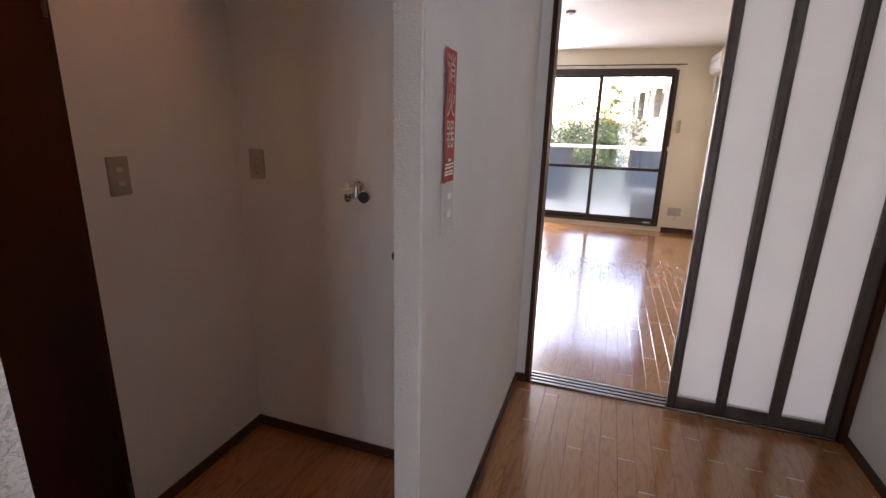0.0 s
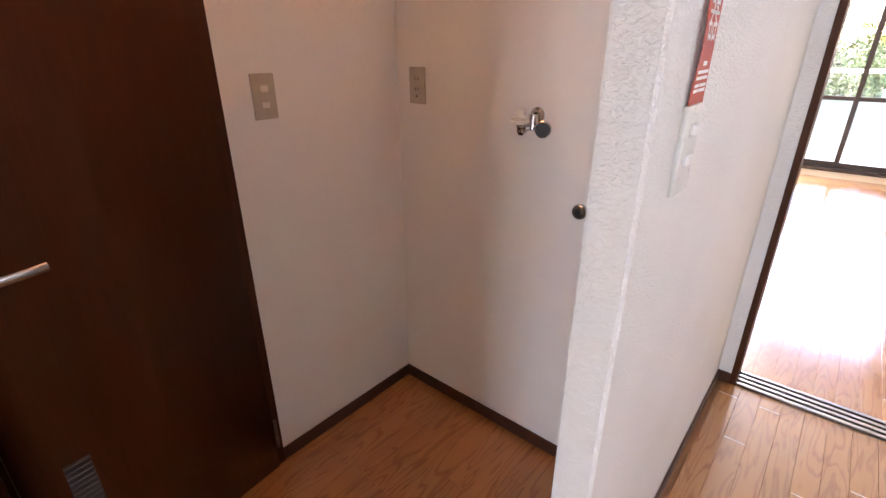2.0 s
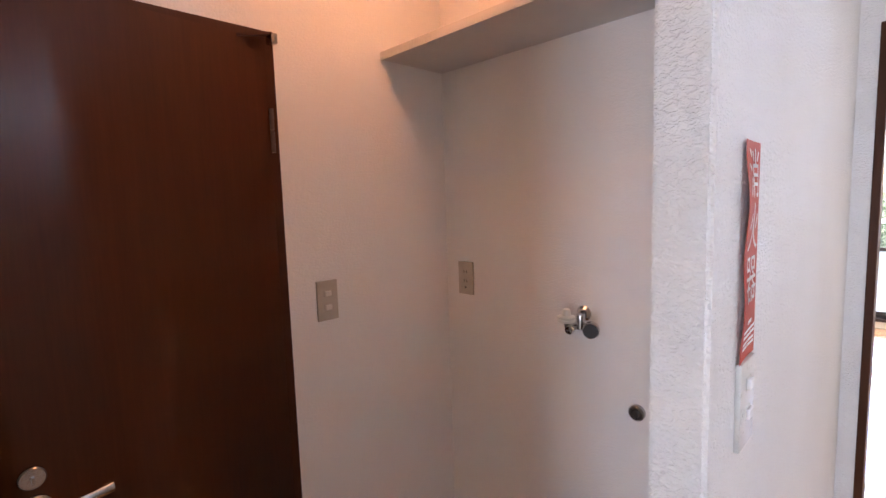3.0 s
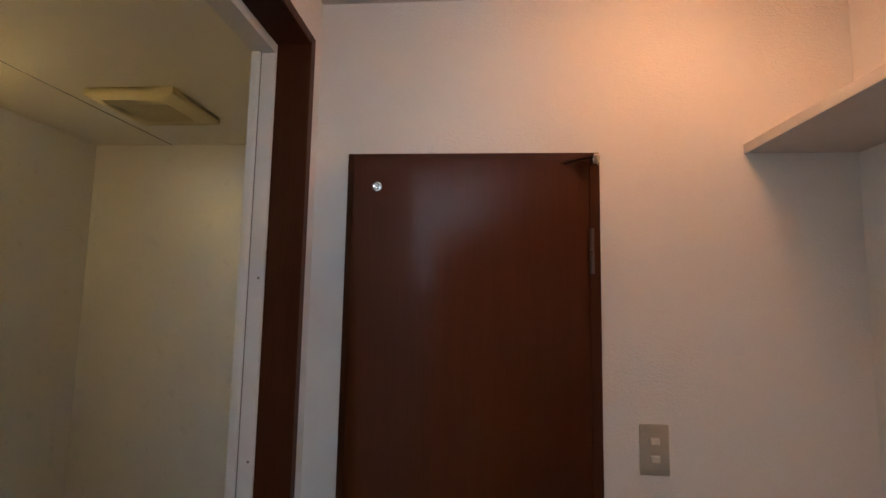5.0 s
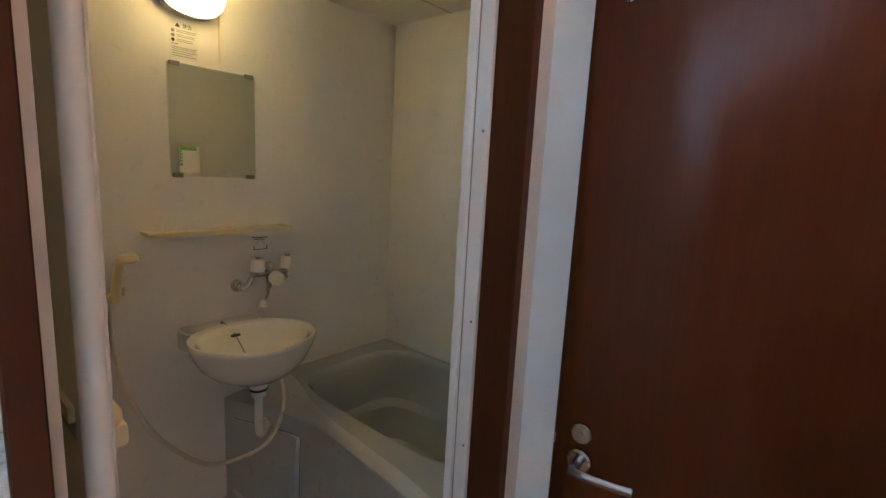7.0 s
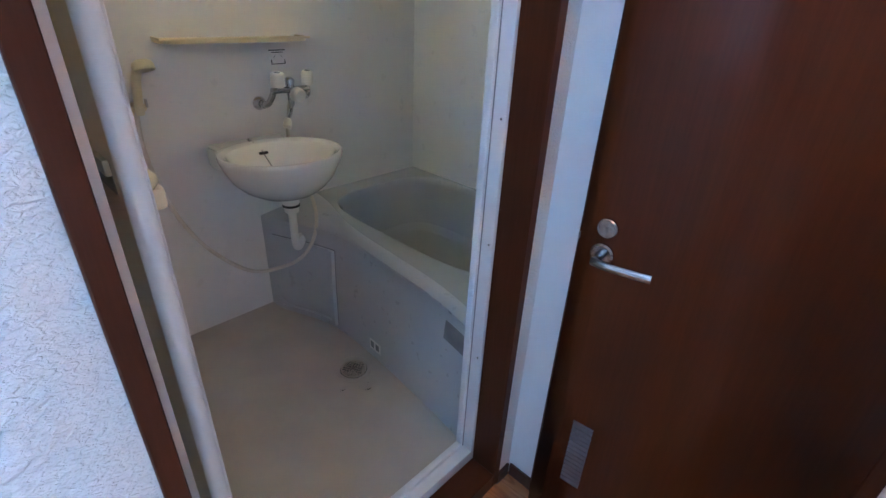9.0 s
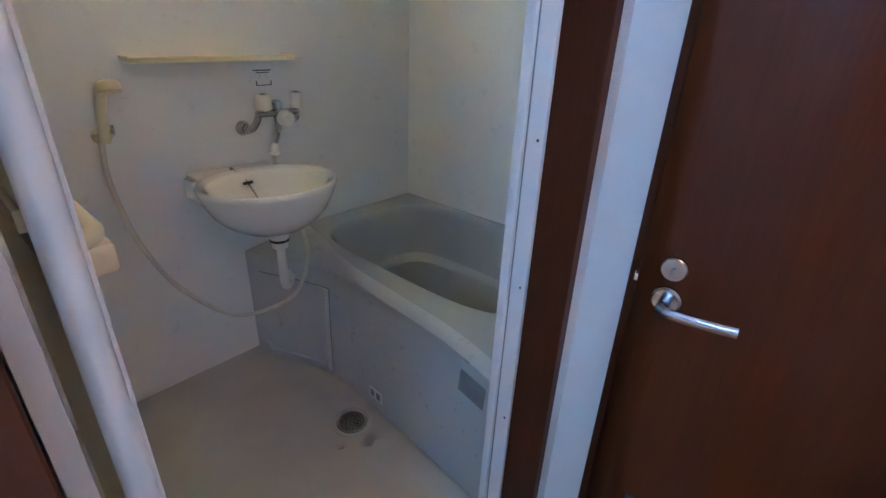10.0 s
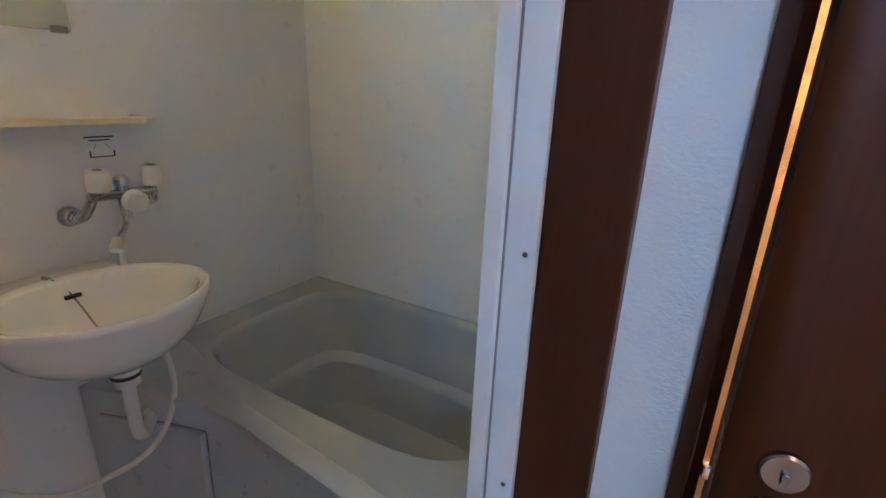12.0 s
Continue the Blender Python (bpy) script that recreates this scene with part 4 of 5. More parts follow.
    part("panel_gap", patch(ya, yb2, 0.450, 0.454, 0.0012, 0.004), M_GREY, pan)
    part("rating_label", patch(0.115, 0.225, 0.405, 0.478, 0.0015, 0.004), M_GREY, t, "grey rating label")
    lab = part("care_label", patch(-0.350, -0.272, 0.066, 0.116, 0.0012, 0.003), M_PAPER, t, "small white care label")
    for y in (-0.343, -0.307):
        part("print_block", patch(y, y + 0.024, 0.076, 0.108, 0.0018, 0.002), M_GREY, lab)


bathtub()


# ------------------------------------------------------------ basin with its pipes
def wash_basin():
    t = thing("wash_basin", (-0.90, BY0, 0.90), "white oval wall-hung wash basin with a chain plug", "wash basin")
    cx, cy, ang = -0.905, -0.668, radians(-13)
    n = 64
    ca, sa = math.cos(ang), math.sin(ang)

    def oval(a_, b_, z, dx=0.0, dy=0.0):
        out = []
        for k in range(n):
            th = 2 * math.pi * k / n
            u, v = a_ * math.cos(th), b_ * math.sin(th)
            out.append((cx + dx + u * ca - v * sa, cy + dy + u * sa + v * ca, z))
        return out
    b = bmesh.new()
    z = 0.905
    loops = [oval(0.030, 0.030, 0.708, -0.03, -0.02), oval(0.075, 0.062, 0.714, -0.025, -0.018), oval(0.120, 0.098, 0.732, -0.015, -0.014),
             oval(0.162, 0.133, 0.765, -0.006, -0.008), oval(0.195, 0.162, 0.806), oval(0.218, 0.182, 0.852), oval(0.232, 0.196, 0.890), oval(0.233, 0.197, z - 0.004),
             oval(0.230, 0.194, z + 0.003), oval(0.222, 0.187, z + 0.004), oval(0.205, 0.166, z - 0.004, 0, 0.004), oval(0.196, 0.157, z - 0.02, 0, 0.005),
             oval(0.180, 0.142, z - 0.06, -0.004, 0.0), oval(0.140, 0.110, z - 0.105, -0.010, -0.006), oval(0.080, 0.065, z - 0.135, -0.02, -0.012), oval(0.024, 0.024, z - 0.143, -0.03, -0.02)]
    rings(b, loops)
    part("bowl", b, M_CERAMIC, t)
    bk = bmesh.new()
    prof = [(-0.742, -0.880), (-0.790, -0.850), (-1.000, -0.872), (-1.050, -0.890), (-1.065, BY0), (-0.735, BY0)]
    rings(bk, [[(x, y, zz) for x, y in prof] for zz in (0.80, 0.893)])
    es = [e for e in bk.edges]
    bmesh.ops.bevel(bk, geom=es, offset=0.012, segments=3, affect="EDGES", clamp_overlap=True)
    part("back_block", bk, M_CERAMIC, t)
    part("overflow", box(bmesh.new(), -0.918, -0.882, -0.817, -0.806, 0.861, 0.871, 0.003, 2), M_BLACK, t, "dark overflow slot")
    st = bmesh.new()
    turned(st, (-0.876, -0.862, 0.898), (0, 0, 1), [(0, 0.008), (0.006, 0.008), (0.012, 0.005), (0.012, 0)], 14)
    rod(st, (-0.876, -0.862, 0.908), (-0.862, -0.850, 0.918), 0.005)
    part("chain_post", st, M_GREY, t)
    part("chain", tube(bmesh.new(), [(-0.876, -0.850, 0.908), (-0.893, -0.828, 0.885), (-0.905, -0.80, 0.845), (-0.915, -0.75, 0.79), (-0.925, -0.70, 0.768)], 0.0024, 8), M_SATIN, t)
    dr = bmesh.new()
    turned(dr, (-0.933, -0.697, 0.702), (0, 0, -1), [(-0.012, 0.034), (0.028, 0.034), (0.030, 0.026), (0.030, 0)], 24)
    part("drain_collar", dr, M_PVC, t)
    part("seal_ring", turned(bmesh.new(), (-0.933, -0.697, 0.672), (0, 0, -1), [(0, 0.0350), (0.005, 0.0355), (0.008, 0.0350)], 24), M_BLACK, t)
    part("collar_nut", turned(bmesh.new(), (-0.933, -0.697, 0.660), (0, 0, -1), [(0, 0.029), (0.022, 0.029), (0.026, 0.021)], 12), M_PVC, t)
    pp = bmesh.new()
    tube(pp, [(-0.933, -0.697, 0.640), (-0.934, -0.699, 0.56), (-0.936, -0.702, 0.50), (-0.948, -0.714, 0.462), (-0.972, -0.735, 0.452), (-0.992, -0.752, 0.462), (-1.012, -0.768, 0.474)], 0.0165, 16, 8)
    part("trap_pipe", pp, M_PVC, t, "white plastic trap pipe")
    part("pipe_flange", turned(bmesh.new(), (-1.004, -0.762, 0.470), (-0.77, -0.62, 0.2), [(0, 0.024), (0.012, 0.024), (0.014, 0.018), (0.05, 0.018)], 20), M_PVC, t)


wash_basin()


def mixer_tap():
    t = thing("mixer_tap", (-1.06, BY0, 1.06), "chrome two-handle basin mixer with ivory knobs", "tap")
    part("wall_rose", turned(bmesh.new(), (-0.985, BY0, 1.028), (0, 1, 0), [(0, 0.028), (0.005, 0.028), (0.016, 0.021), (0.020, 0.014), (0.020, 0)]), M_CHROME, t)
    part("wall_rose", turned(bmesh.new(), (-1.175, BY0, 1.045), (0, 1, 0), [(0, 0.028), (0.005, 0.028), (0.016, 0.021), (0.020, 0.014), (0.020, 0)]), M_CHROME, t)
    b = bmesh.new()
    tube(b, [(-0.985, BY0 + 0.015, 1.028), (-0.986, BY0 + 0.045, 1.028), (-0.995, BY0 + 0.062, 1.034), (-1.008, BY0 + 0.072, 1.058), (-1.016, BY0 + 0.080, 1.084)], 0.013)
    turned(b, (-0.986, BY0 + 0.034, 1.028), (0, 1, 0), [(0, 0.016), (0.014, 0.016)], 6)
    rod(b, (-1.005, BY0 + 0.085, 1.086), (-1.175, BY0 + 0.085, 1.086), 0.013)
    tube(b, [(-1.175, BY0 + 0.015, 1.045), (-1.177, BY0 + 0.05, 1.046), (-1.172, BY0 + 0.08, 1.062), (-1.168, BY0 + 0.085, 1.085)], 0.012)
    rod(b, (-1.09, BY0 + 0.080, 1.12), (-1.09, BY0 + 0.080, 1.02), 0.019, 0.012)
    turned(b, (-1.09, BY0 + 0.080, 1.112), (0, 0, 1), [(0, 0.021), (0.014, 0.020), (0.022, 0.012), (0.022, 0)], 18)
    part("body", b, M_CHROME, t)
    for x, rk in ((-1.030, 0.0285), (-1.166, 0.0245)):
        st = turned(bmesh.new(), (x, BY0 + 0.090, 1.088), (0, 0.1, 1), [(0, 0.009), (0.014, 0.009)], 14)
        part("stem", st, M_CHROME, t)
        kn = turned(bmesh.new(), (x, BY0 + 0.092, 1.102), (0, 0.1, 1), [(0, rk * 0.84), (0.003, rk), (0.050, rk * 0.95), (0.056, rk * 0.80), (0.056, 0.0)], 24)
        k = part("knob", kn, M_IVORY, t, "fluted ivory plastic knob")
        part("knob_cap", turned(bmesh.new(), (x, BY0 + 0.0976, 1.1575), (0, 0.1, 1), [(0, 0.011), (0.002, 0.011), (0.002, 0.0)], 14), M_GREY, k)
    part("diverter_stem", turned(bmesh.new(), (-1.098, BY0 + 0.085, 1.072), (0, 1, -0.1), [(0, 0.012), (0.03, 0.012)], 14), M_CHROME, t)
    part("diverter_knob", turned(bmesh.new(), (-1.099, BY0 + 0.108, 1.070), (0, 1, -0.1), [(0, 0.024), (0.003, 0.030), (0.028, 0.029), (0.036, 0.022), (0.036, 0.0)], 24), M_IVORY, t, "ivory shower diverter knob")
    sp = bmesh.new()
    tube(sp, [(-1.088, BY0 + 0.082, 1.025), (-1.080, BY0 + 0.088, 1.005), (-1.060, BY0 + 0.115, 0.995), (-1.030, BY0 + 0.150, 0.985), (-1.015, BY0 + 0.165, 0.975)], 0.0085)
    part("spout", sp, M_CHROME, t)
    part("spout_tip", turned(bmesh.new(), (-1.024, BY0 + 0.156, 0.987), (0.45, 0.5, -0.8), [(0, 0.010), (0.004, 0.014), (0.020, 0.0165), (0.036, 0.0175), (0.038, 0.013), (0.038, 0)], 18), M_IVORY, t, "ivory spout tip")


mixer_tap()

t = thing("shower_set", (-0.53, BY0, 1.06), "cream hand shower in a wall holder with a long hose", "shower")
hd = bmesh.new()
turned(hd, (-0.527, BY0, 1.056), (0, 1, 0), [(0, 0.024), (0.006, 0.024), (0.010, 0.014), (0.030, 0.013)], 18)
tube(hd, [(-0.505, BY0 + 0.040, 1.075), (-0.512, BY0 + 0.028, 1.058), (-0.527, BY0 + 0.026, 1.048), (-0.543, BY0 + 0.030, 1.056), (-0.549, BY0 + 0.042, 1.072)], 0.0085)
part("holder", hd, M_CREAM, t)
part("holder_pin", rod(bmesh.new(), (-0.553, BY0 + 0.046, 1.066), (-0.553, BY0 + 0.046, 1.094), 0.0045), M_CHROME, t)
hs = bmesh.new()
tube(hs, [(-0.527, BY0 + 0.045, 1.045), (-0.528, BY0 + 0.055, 1.09), (-0.530, BY0 + 0.075, 1.15), (-0.534, BY0 + 0.105, 1.195), (-0.540, BY0 + 0.150, 1.215)], 0.0145, 14)
part("handle", hs, M_CREAM, t)
part("head", turned(bmesh.new(), (-0.5395, BY0 + 0.150, 1.232), (-0.05, 0.30, -0.95), [(0, 0.020), (0.006, 0.029), (0.016, 0.033), (0.030, 0.033), (0.033, 0.030), (0.033, 0)], 26), M_CREAM, t)
ho = bmesh.new()
tube(ho, [(-0.527, -0.924, 1.048), (-0.515, -0.925, 1.036), (-0.505, -0.900, 0.912), (-0.532, -0.860, 0.721), (-0.603, -0.800, 0.549), (-0.734, -0.740, 0.412), (-0.871, -0.715, 0.388), (-0.965, -0.690, 0.425), (-1.030, -0.690, 0.520), (-1.052, -0.720, 0.640), (-1.052, -0.835, 0.780), (-1.066, -0.905, 0.900), (-1.082, -0.902, 1.000), (-1.088, -0.895, 1.050)], 0.0080, 12, 10)
part("hose", ho, M_HOSE, t, "cream ribbed shower hose")

t = thing("wall_mirror", (-0.91, BY0, 1.49), "frameless rectangular mirror held by grey corner clips", "mirror")
part("glass", box(bmesh.new(), -1.073, -0.737, BY0 + 0.002, BY0 + 0.008, 1.490, 1.905, 0.0015, 1), M_MIRROR, t)
for x in (-1.065, -0.781):
    for z in (1.486, 1.893):
        part("clip", box(bmesh.new(), x, x + 0.036, BY0, BY0 + 0.013, z, z + 0.016, 0.002, 1), M_GREY, t)
t = thing("mirror_label", (-0.80, BY0 + 0.01, 1.55), "white care label with a green band stuck on the mirror", "label")
part("sheet", box(bmesh.new(), -0.842, -0.768, BY0 + 0.0085, BY0 + 0.0095, 1.505, 1.605, 0.0004, 1), M_PAPER, t)
part("band", box(bmesh.new(), -0.832, -0.770, BY0 + 0.0095, BY0 + 0.0099, 1.588, 1.604), M_GREEN, t, "green printed band")
part("band", box(bmesh.new(), -0.780, -0.770, BY0 + 0.0095, BY0 + 0.0099, 1.530, 1.586), M_GREEN, t)
for k in range(4):
    part("print_line", box(bmesh.new(), -0.779, -0.773, BY0 + 0.0099, BY0 + 0.0102, 1.540 + k * 0.012, 1.546 + k * 0.012), M_PAPER, t)

t = thing("warning_label", (-0.80, BY0, 1.98), "cream warning label with small black print", "label")
part("sheet", box(bmesh.new(), -0.852, -0.752, BY0 + 0.0005, BY0 + 0.0014, 1.918, 2.052), M_PAPER, t)
tri = bmesh.new()
rings(tri, [[(-0.782 + 0.010 * math.sin(2 * math.pi * k / 3), y, 2.036 + 0.010 * math.cos(2 * math.pi * k / 3)) for k in range(3)] for y in (BY0 + 0.0014, BY0 + 0.0018)])
part("warning_mark", tri, M_INK, t)
lettering("characters", "\u8b66\u544a", 0.017, pose(-0.815, BY0 + 0.0020, 2.036, 90, 0, 180), M_INK, t)
for k, z in enumerate((2.016, 2.000, 1.984)):
    part("pictogram", turned(bmesh.new(), (-0.765, BY0 + 0.0014, z), (0, 1, 0), [(0, 0.0062), (0.0004, 0.0062), (0.0004, 0.0)], 16), M_INK if k == 2 else M_GREY, t)
    for dz in (0.004, -0.002):
        part("print_line", box(bmesh.new(), -0.846 + 0.006 * k, -0.778, BY0 + 0.0014, BY0 + 0.0017, z + dz - 0.001, z + dz + 0.001), M_GREY, t)
for z, a in ((1.971, -0.782), (1.960, -0.846), (1.954, -0.842), (1.946, -0.846), (1.938, -0.830), (1.930, -0.846)):
    part("print_line", box(bmesh.new(), a, -0.760, BY0 + 0.0014, BY0 + 0.0017, z - 0.001, z + 0.0012), M_INK if a > -0.8 else M_GREY, t)

t = thing("tap_label", (-1.09, BY0, 1.2), "small black pictogram label above the mixer tap", "label")
for a, c, z0, z1 in ((-1.128, -1.055, 1.229, 1.233), (-1.118, -1.066, 1.221, 1.224), (-1.126, -1.062, 1.176, 1.179)):
    part("print_line", box(bmesh.new(), a, c, BY0 + 0.0004, BY0 + 0.0010, z0, z1), M_INK, t)
for s in (-1, 1):
    part("tick", box(bmesh.new(), -1.094 + s * 0.030 - 0.002, -1.094 + s * 0.030 + 0.002, BY0 + 0.0004, BY0 + 0.0010, 1.178, 1.194), M_INK, t)
    b = bmesh.new()
    rod(b, (-1.094 + s * 0.010, BY0 + 0.0007, 1.214), (-1.094 + s * 0.020, BY0 + 0.0007, 1.200), 0.0006, seg=6)
    part("stroke", b, M_INK, t)

t = thing("wall_shelf", (-0.9, BY0, 1.28), "cream plastic toiletry shelf under the mirror", "shelf")
sh = bmesh.new()
prof = []
for k in range(9):
    a = math.pi / 2 * k / 8
    prof.append((-0.66 + 0.033 * math.sin(a), BY0 + 0.075 + 0.033 * math.cos(a)))
pts = [(-0.627, BY0)] + prof[::-1] + [(-1.181 + (-0.627 - x), y) for x, y in prof] + [(-1.181, BY0)]
rings(sh, [[(x, y, z) for x, y in pts] for z in (1.272, 1.276, 1.284)])
part("tray", sh, M_CREAM, t)
lip = tube(bmesh.new(), [(-0.629, BY0 + 0.004, 1.286)] + [(x, y - 0.003, 1.286) for x, y in prof[::-2]] + [(-1.181 + (-0.627 - x), y - 0.003, 1.286) for x, y in prof[::2]] + [(-1.179, BY0 + 0.004, 1.286)], 0.0042, 8, 3)
part("lip", lip, M_CREAM, t)

t = thing("bath_lamp", (-0.822, BY0, 2.158), "oval opal bathroom wall lamp, glowing warm yellow", "lamp")
def lamp_oval(h, s_):
    return [(-0.818 + s_ * 0.108 * math.copysign(abs(math.cos(a)) ** 0.82, math.cos(a)), BY0 + h, 2.150 + s_ * 0.082 * math.copysign(abs(math.sin(a)) ** 0.82, math.sin(a)))
            for a in (2 * math.pi * k / 40 for k in range(40))]


# rim added to the base; keeps the globe's glow off the wall
part("base", rings(bmesh.new(), [lamp_oval(h, f) for h, f in ((0, 0.96), (0.004, 1.0), (0.048, 1.02), (0.052, 1.01), (0.052, 0.99), (0.012, 0.95))]), M_WHITEPL, t, "white lamp base with an added shielding rim")
gl = bmesh.new()
loops = []
for h, f in ((0.016, 0.80), (0.030, 0.92), (0.050, 0.965), (0.078, 0.97), (0.100, 0.90), (0.116, 0.72), (0.126, 0.45), (0.130, 0.12)):
    loops.append(lamp_oval(h, f))
rings(gl, loops)
part("globe", gl, M_LAMP_BATH, t, "glowing opal glass globe")

t = thing("ceiling_vent", (-1.41, -0.35, BH), "cream bathroom extractor vent with a fine grille", "vent")
vf = wall_y(bmesh.new(), -1.548, -1.252, BH - 0.026, BH, -0.485, -0.160, [(-1.525, -1.345, -0.457, -0.243)])
vf.transform(Matrix(((1, 0, 0, 0), (0, 0, 1, 0), (0, 1, 0, 0), (0, 0, 0, 1))))
part("frame", vf, M_CREAM, t)
part("backing", box(bmesh.new(), -1.527, -1.343, -0.459, -0.241, BH - 0.004, BH - 0.001), M_BLACK, t)
for k in range(14):
    y = -0.454 + k * 0.0152
    part("slat", box(bmesh.new(), -1.525, -1.345, y, y + 0.0085, BH - 0.018, BH - 0.011), M_CREAM, t)

t = thing("floor_drain", (-0.942, -0.332, BZ0 - 0.02), "round grey floor drain with a slotted grate", "drain")
part("rim", turned(bmesh.new(), (-0.942, -0.332, BZ0 - 0.026), (0, 0, 1), [(0, 0.078), (0.008, 0.078), (0.010, 0.074), (0.006, 0.060), (0.0, 0.058)], 40), M_BATHFLOOR, t)
part("pit", turned(bmesh.new(), (-0.942, -0.332, BZ0 - 0.0295), (0, 0, 1), [(0, 0.058), (0.009, 0.058), (0.009, 0.0)], 32), M_BLACK, t)
gr = bmesh.new()
turned(gr, (-0.942, -0.332, BZ0 - 0.0205), (0, 0, 1), [(0, 0.056), (0.004, 0.056), (0.0045, 0.050), (0.0, 0.049)], 32)
for q in range(4):
    a0 = q * math.pi / 2 + 0.5
    u = Vector((math.cos(a0), math.sin(a0), 0))
    w = Vector((-u.y, u.x, 0))
    for k in range(6):
        s = -0.036 + k * 0.0125
        reach = math.sqrt(max(0, 0.050 ** 2 - s * s)) - 0.004
        lo = abs(s) * 0.55 + 0.003
        if reach > lo:
            c = Vector((-0.942, -0.332, BZ0 - 0.0178))
            p0, p1 = c + u * lo + w * s, c + u * reach + w * s
            rod(gr, p0, p1, 0.0017, seg=8)
part("grate", gr, M_PLATE, t, "beige slotted grate")


def puddle(x, y, r, seed):
    rnd = random.Random(seed)
    t = thing("water_puddle", (x, y, BZ0 - 0.02), "thin clear water puddle on the floor beside the drain", "puddle")
    edge = [r * (0.62 + 0.38 * rnd.random()) for _ in range(18)]

    def rim(scale, lift):
        pts = []
        for k in range(18):
            a = 2 * math.pi * k / 18
            px, py = x + scale * edge[k] * math.cos(a), y + 0.6 * scale * edge[k] * math.sin(a)
            z = BZ0 - 0.022 * math.exp(-((px + 0.942) ** 2 + (py + 0.332) ** 2) / 0.28 ** 2)
            pts.append((px, py, z + lift))
        return pts
    b = bmesh.new()
    rings(b, [rim(1.0, 0.0002), rim(0.93, 0.0016), rim(0.6, 0.0022)])
    part("water", b, M_WATER, t)


puddle(-0.925, -0.212, 0.052, 3)
puddle(-1.030, -0.330, 0.030, 5)
puddle(-0.842, -0.262, 0.022, 8)


# ------------------------------------------------------------ toilet lamp
t = thing("toilet_lamp", (-1.62, 0.60, HC), "warm orange bulb on the toilet ceiling, switched on", "lamp")
part("holder", turned(bmesh.new(), (-1.62, 0.60, HC), (0, 0, -1), [(0, 0.05), (0.03, 0.045), (0.05, 0.02)], 24), M_WHITEPL, t)
part("bulb", turned(bmesh.new(), (-1.62, 0.60, HC - 0.048), (0, 0, -1), [(0, 0.02), (0.02, 0.03), (0.05, 0.05), (0.08, 0.05), (0.10, 0.035), (0.108, 0.0)], 24), M_LAMP_WC, t)


# ------------------------------------------------------------ balcony window
def sash_window():
    x0, x1, z0, z1 = WN
    w = thing("window_1", (0.2, YW, z0), "dark bronze sliding balcony window with frosted lower panes", "window", kind="structure")
    ya, yb = YW - 0.012, YW + 0.13
    part("frame_side", box(bmesh.new(), x0, x0 + 0.035, ya, yb, z0, z1, 0.002, 1), M_SASH, w)
    part("frame_side", box(bmesh.new(), x1 - 0.035, x1, ya, yb, z0, z1, 0.002, 1), M_SASH, w)
    part("frame_head", box(bmesh.new(), x0 + 0.035, x1 - 0.035, ya, yb, z1 - 0.06, z1 + 0.02, 0.002, 1), M_SASH, w)
    part("frame_sill", box(bmesh.new(), x0 + 0.035, x1 - 0.035, ya - 0.02, yb, z0, z0 + 0.035, 0.002, 1), M_SASH, w)
    mid = 0.205
    for k, (a, b, y) in enumerate(((x0 + 0.035, mid + 0.025, YW + 0.07), (mid - 0.025, x1 - 0.035, YW + 0.03))):
        za, zb, zm = z0 + 0.035, z1 - 0.045, 0.860
        part("stile", box(bmesh.new(), a, a + 0.045, y, y + 0.03, za, zb, 0.002, 1), M_SASH, w)
        part("stile", box(bmesh.new(), b - 0.045, b, y, y + 0.03, za, zb, 0.002, 1), M_SASH, w)
        part("rail", box(bmesh.new(), a + 0.045, b - 0.045, y, y + 0.03, za, za + 0.06, 0.002, 1), M_SASH, w)
        part("rail", box(bmesh.new(), a + 0.045, b - 0.045, y, y + 0.03, zb - 0.04, zb, 0.002, 1), M_SASH, w)
        part("rail", box(bmesh.new(), a + 0.045, b - 0.045, y, y + 0.03, zm - 0.022, zm + 0.022, 0.002, 1), M_SASH, w)
        p = part("pane", box(bmesh.new(), a + 0.045, b - 0.045, y + 0.013, y + 0.017, zm + 0.022, zb - 0.04), M_DIMVIEW, w, "clear glass pane")
        # shadow off: sky light enters without the pane's dimming
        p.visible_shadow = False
        p = part("pane", box(bmesh.new(), a + 0.045, b - 0.045, y + 0.013, y + 0.017, za + 0.06, zm - 0.022), M_FROSTB, w, "frosted glass pane")
        p.visible_shadow = False
    part("crescent_lock", turned(bmesh.new(), (mid - 0.005, YW + 0.03, 1.02), (0, -1, 0), [(0, 0.02), (0.016, 0.018), (0.02, 0.008), (0.02, 0)], 14), M_SASH, w)
    part("sticker", box(bmesh.new(), x1 - 0.018, x1 - 0.003, ya - 0.002, ya, 1.13, 1.19), M_PAPER, w)
    part("stopper", box(bmesh.new(), x1 - 0.20, x1 - 0.10, ya - 0.016, ya - 0.002, z0 + 0.036, z0 + 0.052, 0.003, 2), M_WHITEPL, w)
    r = thing("curtain_rail", (0.2, YW - 0.06, 2.25), "dark brown double curtain rail above the window", "curtain rail")
    part("rail", box(bmesh.new(), x0 - 0.12, x1 + 0.075, YW - 0.065, YW - 0.050, 2.238, 2.252, 0.003, 2), M_SASH, r)
    for x in (x0, 0.2, x1 - 0.03):
        part("bracket", box(bmesh.new(), x, x + 0.02, YW - 0.055, YW, 2.236, 2.258, 0.002, 1), M_SASH, r)


sash_window()


